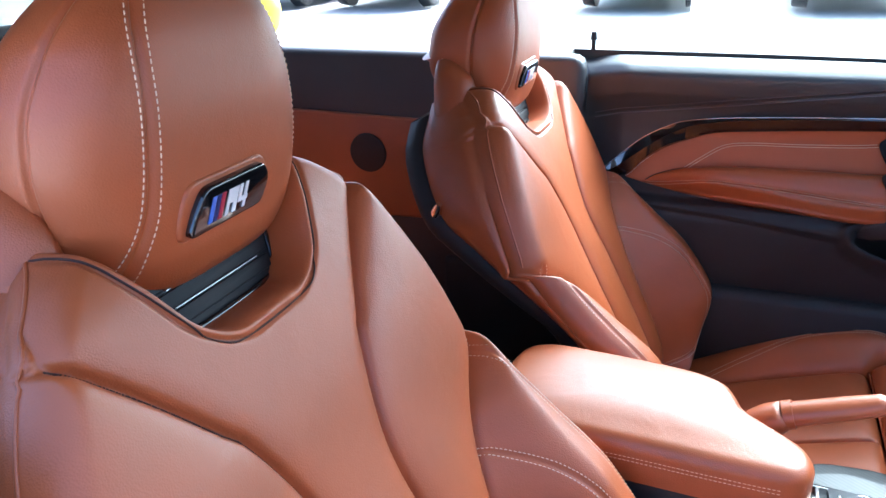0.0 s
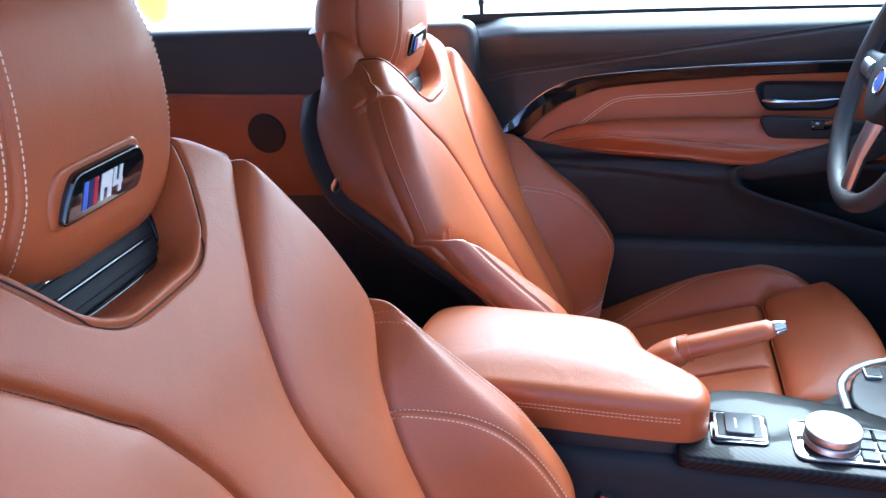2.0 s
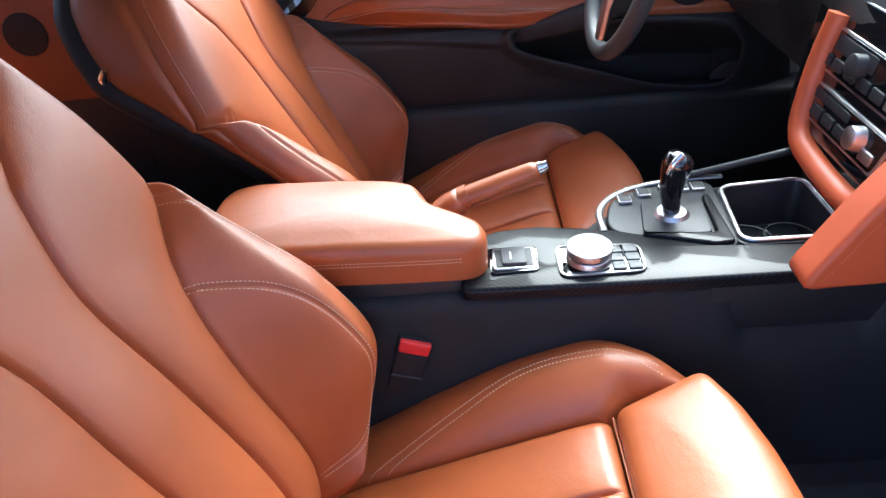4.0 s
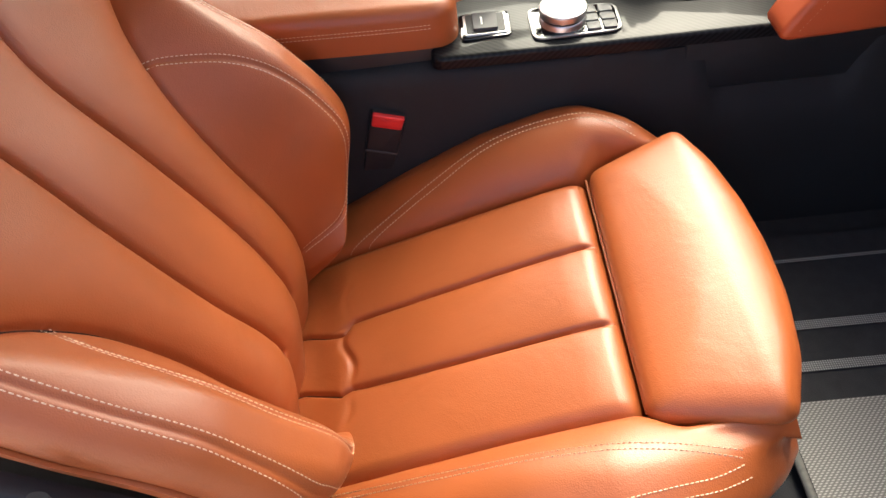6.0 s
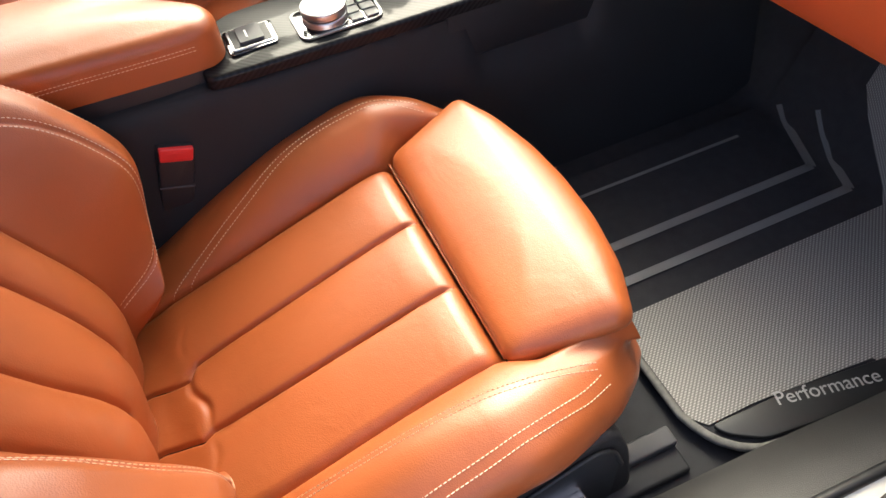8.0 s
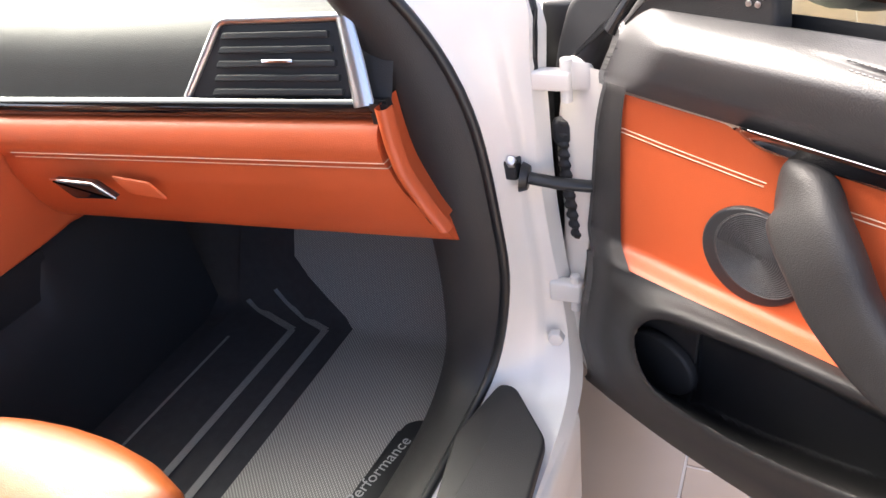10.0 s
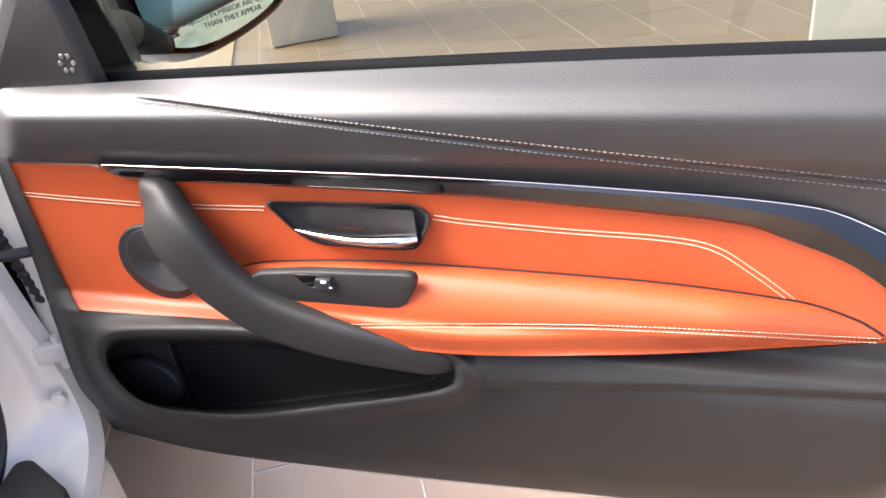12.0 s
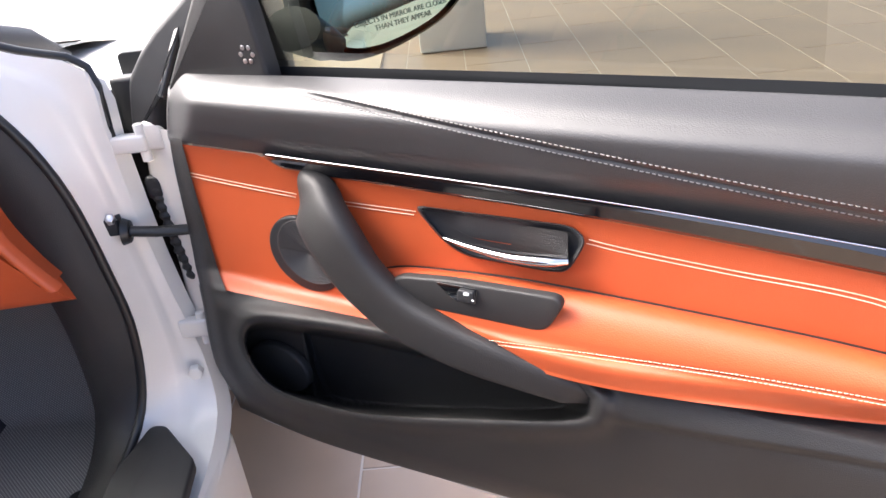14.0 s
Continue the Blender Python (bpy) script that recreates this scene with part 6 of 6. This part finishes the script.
    bp = part("pillar_trim", slab(o, (0.665, 0, 0), (0, 1, 0), (0, 0, 1), (1, 0, 0), 0.02, 0.006), BLACK_HARD, b, "black lower pillar trim")
    part("trim_cap", drum((0.685, -0.004, 0.578), (1, 0, 0.2), 0.010, 0.009, 0.004, 24), BLACK_SOFT, bp)
    guide = part("belt_guide", tube(curve([(0.700, -0.027, 0.706), (0.702, -0.030, 0.690), (0.702, -0.032, 0.665), (0.700, -0.050, 0.634), (0.698, -0.085, 0.606), (0.696, -0.130, 0.588)], 30), np.interp(np.linspace(0, 1, 30), [0, 0.1, 0.5, 1], [0.007, 0.0115, 0.010, 0.008]), 14, 0.6, up=(1, 0, 0)), BLACK_HARD, bp, "dark grey belt guide bracket")
    part("guide_knob", drum((0.698, -0.018, 0.662), (0.9, 0.3, 0.3), 0.010, 0.008, 0.012, 16), GREY_KEY, guide)
    part("guide_plate", slab(rounded([(-0.064, 0.622), (-0.058, 0.600), (-0.074, 0.560), (-0.125, 0.560), (-0.085, 0.588), (-0.070, 0.600)], 0.003), (0.704, 0, 0), (0, 1, 0), (0, 0, 1), (1, 0, 0), 0.003, 0.001), CHROME, guide, "bright belt anchor plate")
    for z, h in ((1.064, 0.026), (0.972, 0.032)):
        part("rear_window_bar", box(-0.05, -1.15, z, 1.05, 0.03, h, 0.008), BLACK_SOFT, b, "black cross bar below the rear window")
    part("parcel_shelf", box(0, -1.30, 0.93, 1.30, 0.42, 0.03, 0.01), BLACK_SOFT, b, "black parcel shelf")
    part("windscreen", grid(np.array([[(x * (1 - 0.16 * t), 1.40 - 1.08 * t + 0.05 * (1 - (x / 0.72) ** 2), 0.895 + 0.35 * t ** 1.4) for x in np.linspace(-0.72, 0.72, 16)] for t in np.linspace(0, 1, 14)])), SCREEN, b, "clear windscreen")
    # unseen quarter window on the open side, added to dim the rear cabin
    qo = [(-0.50, 0.985), (-0.50, 1.250), (-0.66, 1.250), (-1.02, 1.12), (-1.06, 0.985)]
    qw = part("unseen_quarter_glass", slab(rounded(qo, 0.03), (0.640, 0, 0), (0, 1, 0), (0, 0, 1), (1, 0, 0), 0.004, 0.001), GLASS, b, "unseen tinted quarter window added to dim the rear cabin")
    ring = np.array([(0.642, y, z) for y, z in np.vstack([rounded(qo, 0.03), rounded(qo, 0.03)[:1]])])
    part("unseen_quarter_frame", tube(ring, 0.014, 8, caps=False), RUBBER, qw, "black frame of the unseen quarter window")
    # outer shell: nose, tail and flanks
    half = spline([(-2.30, 0.70), (-2.15, 0.85), (-1.6, 0.915), (0.0, 0.925), (1.5, 0.92), (1.95, 0.89), (2.25, 0.80), (2.40, 0.62)])
    deck = spline([(-2.30, 0.80), (-2.20, 0.95), (-1.9, 1.0), (-1.62, 1.01), (-1.0, 0.985), (0.9, 0.955), (1.5, 0.88), (1.9, 0.835), (2.25, 0.74), (2.40, 0.62)])

    def flank(y, sgn):
        w, t = float(half(y)), float(deck(y)) - 0.045 * (-1.62 < y < 1.90)
        return curve([(w - 0.10, 0.17), (w - 0.02, 0.30), (w + 0.005, 0.45), (w, 0.60), (w - 0.012, 0.72), (w - 0.035, t - 0.06), (w - 0.09, t)], 24) * np.array([sgn, 1.0])

    def lay(name, y0, y1, whole, sgn=1, label=""):
        rows = []
        for y in np.linspace(y0, y1, 24):
            r = flank(y, sgn)
            if whole:
                lft = flank(y, -1)[::-1]
                mid = np.array([(x, float(deck(y)) + 0.02 * (1 - (x / 0.8) ** 2)) for x in np.linspace(r[-1, 0] - 0.08, lft[0, 0] + 0.08, 14)])
                r = np.vstack([r, mid, lft])
            rows.append(np.c_[r[:, 0], np.full(len(r), y), r[:, 1]])
        v, f = grid(np.array(rows))
        n = len(rows[0])
        if whole:
            f = [tuple(q) for q in f] + [tuple(range(n)), tuple(range(23 * n, 24 * n))]
        part(name, (v, f), WHITE_PAINT, b, label)

    lay("tail", -2.30, -1.62, True, label="white boot and rear wings")
    lay("nose", 1.90, 2.40, True, label="white nose of the car")
    lay("rear_quarter", -1.62, -0.46, False, 1, "white rear quarter panel")
    lay("far_flank", -1.62, 1.90, False, -1, "white far flank of the body")
    # the dark tint is added to cut light into the rear cabin
    part("rear_glass", grid(np.array([[(x * (1 + 0.15 * t), -1.15 - 0.49 * t, 1.24 - 0.22 * t + 0.02 * (1 - (x / 0.6) ** 2)) for x in np.linspace(-0.56, 0.54, 12)] for t in np.linspace(0, 1, 8)])), GLASS, b, "rear window with a tint added to darken the cabin")
    for x0, y0 in ((0.80, 1.72), (-0.80, 1.72), (0.80, -1.12), (-0.80, -1.12)):
        sg = 1 if x0 > 0 else -1
        w = part("wheel", drum((x0 - sg * 0.09, y0, 0.33), (sg, 0, 0), 0.33, 0.325, 0.225, 48, 0.03), RUBBER, b, "black tyre")
        part("rim", drum((x0 + sg * 0.136, y0, 0.33), (sg, 0, 0), 0.24, 0.22, 0.012, 40, 0.006), SATIN, w, "silver wheel rim")
    part("driver_sill", box(-0.70, 0.3, 0.40, 0.10, 1.5, 0.26, 0.02), BLACK_SOFT, b, "black driver sill trim")
    part("bulkhead", box(0, 1.36, 0.59, 1.5, 0.04, 0.54, 0), CARPET, b)


car_body()


def rear_bench():
    r = thing("rear_seat", (0, -0.85, 0.35), "brown leather rear bench seat with two hollows", "car seat")
    for sgn in (-1, 1):
        x0 = sgn * 0.32
        rows = []
        for t in np.linspace(0, 1, 20):
            sec = curve([(-0.29, -0.02), (-0.25, 0.03), (-0.12, 0.005), (0, 0.0), (0.12, 0.005), (0.25, 0.03), (0.29, -0.02)], 40)
            rows.append(np.stack([x0 + sec[:, 0], -0.98 - 0.22 * t + sec[:, 1] - 0.03 * (t > 0.95), 0.45 + 0.48 * t + 0 * sec[:, 0]], 1))
        part("rear_backrest", grid(np.array(rows)), LEATHER, r)
        rows = []
        for t in np.linspace(0, 1, 20):
            sec = curve([(-0.29, -0.03), (-0.25, 0.03), (-0.12, 0.005), (0, 0.0), (0.12, 0.005), (0.25, 0.03), (0.29, -0.03)], 40)
            rows.append(np.stack([x0 + sec[:, 0], -1.0 + 0.46 * t + 0 * sec[:, 0], 0.44 + 0.04 * t + sec[:, 1] - 0.05 * max(0, t - 0.85) / 0.15], 1))
        part("rear_cushion", grid(np.array(rows)), LEATHER, r)
        part("rear_headrest", box(x0, -1.20, 0.925, 0.24, 0.07, 0.06, 0.028), LEATHER, r)


rear_bench()


def floor_mat():
    m = thing("floor_mat", (0.45, 0.85, 0.26), "grey woven floor mat with black border and stripes", "floor mat")
    z0 = 0.296

    def sheet(x0, x1, y0, y1, lift, n=40):
        ys = np.linspace(y0, y1, n)
        return ys, z0 + lift + np.interp(ys, [0, 1.085, 1.10, 1.25], [0, 0, 0.016, 0.316])

    def strip(xa, xb, y0, y1, lift):
        ys, zs = sheet(0, 0, y0, y1, lift)
        return grid(np.array([[(xa(y) * (1 - t) + xb(y) * t, y, z) for t in (0, 0.25, 0.5, 0.75, 1)] for y, z in zip(ys, zs)]))

    def right(y):
        return np.interp(y, [0.60, 0.628, 0.634, 0.64, 0.66, 0.68, 0.75, 1.0], [0.62, 0.636, 0.651, 0.665, 0.685, 0.697, 0.708, 0.715])

    def bend(edge, corner):
        return lambda y: np.interp(y, [0.5, corner, corner + 0.05, 1.4], [edge, edge, edge - 0.14, edge - 0.18])

    part("backing", strip(lambda y: 0.20 + 0 * y, right, 0.622, 1.24, 0.0), CARPET, m, "black mat border")
    part("woven_field", strip(bend(0.468, 1.088), lambda y: np.minimum(right(y) - 0.012, np.interp(y, [0.6, 0.71, 0.88, 0.90], [0.648, 0.646, 0.66, 0.72])), 0.630, 1.235, 0.003), MAT_GREY, m, "light grey woven field")
    for edge, corner in ((0.419, 1.065), (0.356, 1.05)):
        for xa, ya, xb, yb in ((edge, 0.61, edge, corner), (edge, corner, edge - 0.13, corner + 0.046)):
            dx, dy = xb - xa, yb - ya
            n = np.array([-dy, dx]) / math.hypot(dx, dy) * 0.007
            pts = [np.array([xa + dx * t, ya + dy * t]) for t in np.linspace(-0.01, 1.0, 12)]
            P = np.array([[(*(p + n * e), z0 + 0.003 + float(np.interp(p[1], [0, 1.085, 1.10, 1.25], [0, 0, 0.016, 0.316]))) for e in (-1, 0, 1)] for p in pts])
            part("stripe", grid(P), MAT_STRIPE, m, "grey woven stripe")
    part("stripe", strip(lambda y: 0.243 + 0 * y, lambda y: 0.249 + 0 * y, 0.61, 1.0, 0.003), MAT_STRIPE, m, "grey woven stripe")
    ep = np.array([(x, 0.624) for x in np.linspace(0.20, 0.62, 20)] + [(float(right(y)), y) for y in np.linspace(0.629, 1.08, 60)])
    part("piping", tube(np.c_[ep, np.full(len(ep), z0 + 0.002)], 0.0055, 8), MAT_PIPING, m, "grey mat edge piping")
    lab = part("mat_label", slab(rounded([(0.650, 0.645), (0.668, 0.655), (0.692, 0.692), (0.700, 0.76), (0.706, 0.89), (0.692, 0.908), (0.668, 0.893), (0.652, 0.76)], 0.010), (0, 0, z0 + 0.004), XU, (0, 1, 0), (0, 0, 1), 0.005, 0.002), RUBBER, m, "black rubber mat label")
    cu = bpy.data.curves.new("label_text", "FONT")
    cu.body, cu.size, cu.extrude = "Performance", 0.026, 0.0002
    tmp = new("label_text", cu)
    me = bpy.data.meshes.new_from_object(tmp.evaluated_get(bpy.context.evaluated_depsgraph_get()))
    bpy.data.objects.remove(tmp)
    me.transform(Matrix.Translation((0.664, 0.730, z0 + 0.0094)) @ Matrix.Rotation(radians(78), 4, "Z"))
    part("label_text", me, MAT_TEXT, lab, "pale printed word")


MAT_TEXT = material("pale_print", (0.30, 0.30, 0.29), 0.6)
floor_mat()


# ---------------------------------------------------------------- beyond the glass wall
def parked_car(name, x, y, paint, label):
    c = thing(name, (x, y, 0), label, "car", "parked cars")
    rows = []
    for px, half, z0, z1 in ((1.05, 0.80, 0.35, 0.75), (1.0, 0.9, 0.30, 0.95), (0.4, 0.93, 0.28, 1.08), (-0.2, 0.93, 0.28, 1.12), (-2.4, 0.93, 0.28, 1.12), (-3.2, 0.9, 0.30, 1.05), (-3.4, 0.8, 0.4, 0.9)):
        sec = rounded([(-half, z0), (half, z0), (half, z1 - 0.12), (half - 0.12, z1), (-half + 0.12, z1), (-half, z1 - 0.12)], 0.08, 4)
        rows.append(np.c_[np.full(len(sec), x + px), y + sec[:, 0], sec[:, 1]])
    v, f = grid(np.array(rows), close_v=True)
    n = len(rows[0])
    part("body", (list(map(tuple, v)), [tuple(q) for q in f] + [tuple(range(n)), tuple(range(6 * n, 7 * n))]), paint, c)
    rows = []
    for px, half, z in ((0.15, 0.80, 1.08), (-0.5, 0.72, 1.62), (-0.8, 0.70, 1.70), (-2.6, 0.68, 1.68), (-3.1, 0.75, 1.1)):
        rows.append([(x + px, y + k * half, z - 0.10 * abs(k) ** 4 * (z > 1.2)) for k in np.linspace(-1, 1, 9)])
    part("windscreen_and_roof", grid(np.array(rows)), PIANO, c, "dark glazing and roof")
    for sgn in (-1, 1):
        part("headlight", box(x + 0.98, y + sgn * 0.66, 0.82, 0.12, 0.36, 0.14, 0.03), CLEAR_LAMP, c, "clear headlight")
        for px in (0.35, -2.4):
            w = part("wheel", drum((x + px, y + sgn * 0.72, 0.36), (0, sgn, 0), 0.36, 0.34, 0.22, 32, 0.03), RUBBER, c)
            part("rim", drum((x + px, y + sgn * 0.935, 0.36), (0, sgn, 0), 0.24, 0.22, 0.012, 24), SATIN, w)
    gr = part("grille", box(x + 1.03, y, 0.72, 0.06, 0.95, 0.34, 0.02), PIANO, c, "dark grille with bright bars")
    for k in range(4):
        part("grille_bar", box(x + 1.065, y, 0.60 + 0.075 * k, 0.02, 0.9, 0.022, 0.004), CHROME, gr)
    part("bumper", box(x + 1.02, y, 0.42, 0.14, 1.7, 0.18, 0.05), paint, c)
    part("plate", box(x + 1.10, y, 0.47, 0.02, 0.32, 0.13, 0.004), WHITE_MARK, c)


CLEAR_LAMP = material("lamp_lens", (0.7, 0.72, 0.74), 0.1, coat=1.0)
CAR_GREY = material("dark_grey_paint", (0.05, 0.055, 0.06), 0.25, coat=1.0)
CAR_BLUE = material("slate_blue_paint", (0.10, 0.16, 0.22), 0.25, coat=1.0)
CAR_GREEN = material("grey_green_paint", (0.16, 0.22, 0.21), 0.25, coat=1.0)
parked_car("parked_suv", -12.4, -8.6, CAR_GREY, "dark grey parked estate car facing the glass wall")
parked_car("parked_suv", -12.6, -6.1, CAR_BLUE, "slate blue parked car with a bright grille")
parked_car("parked_suv", -12.8, -1.6, CAR_GREEN, "grey-green parked car beyond the glass wall")
parked_car("parked_suv", -12.8, 1.6, CAR_GREY, "dark grey parked car beyond the glass wall")


def balloon():
    b = thing("yellow_balloon", (-4.7, -3.62, 0.35), "yellow balloon on a thin stick", "balloon")
    th, ph = np.linspace(0, 2 * math.pi, 32, endpoint=False), np.linspace(-1.55, 1.55, 20)
    P = np.array([[(-4.7 + 0.13 * math.cos(p) * math.cos(t), -3.62 + 0.13 * math.cos(p) * math.sin(t), 0.66 + (0.17 if p > 0 else 0.21) * math.sin(p)) for t in th] for p in ph])
    part("bulb", grid(P, close_v=True), YELLOW, b)
    part("stick", tube([(-4.7, -3.62, 0.0), (-4.7, -3.62, 0.46)], 0.006, 8), WHITE_MARK, b)


YELLOW = material("yellow_rubber", (0.75, 0.62, 0.03), 0.3)
balloon()
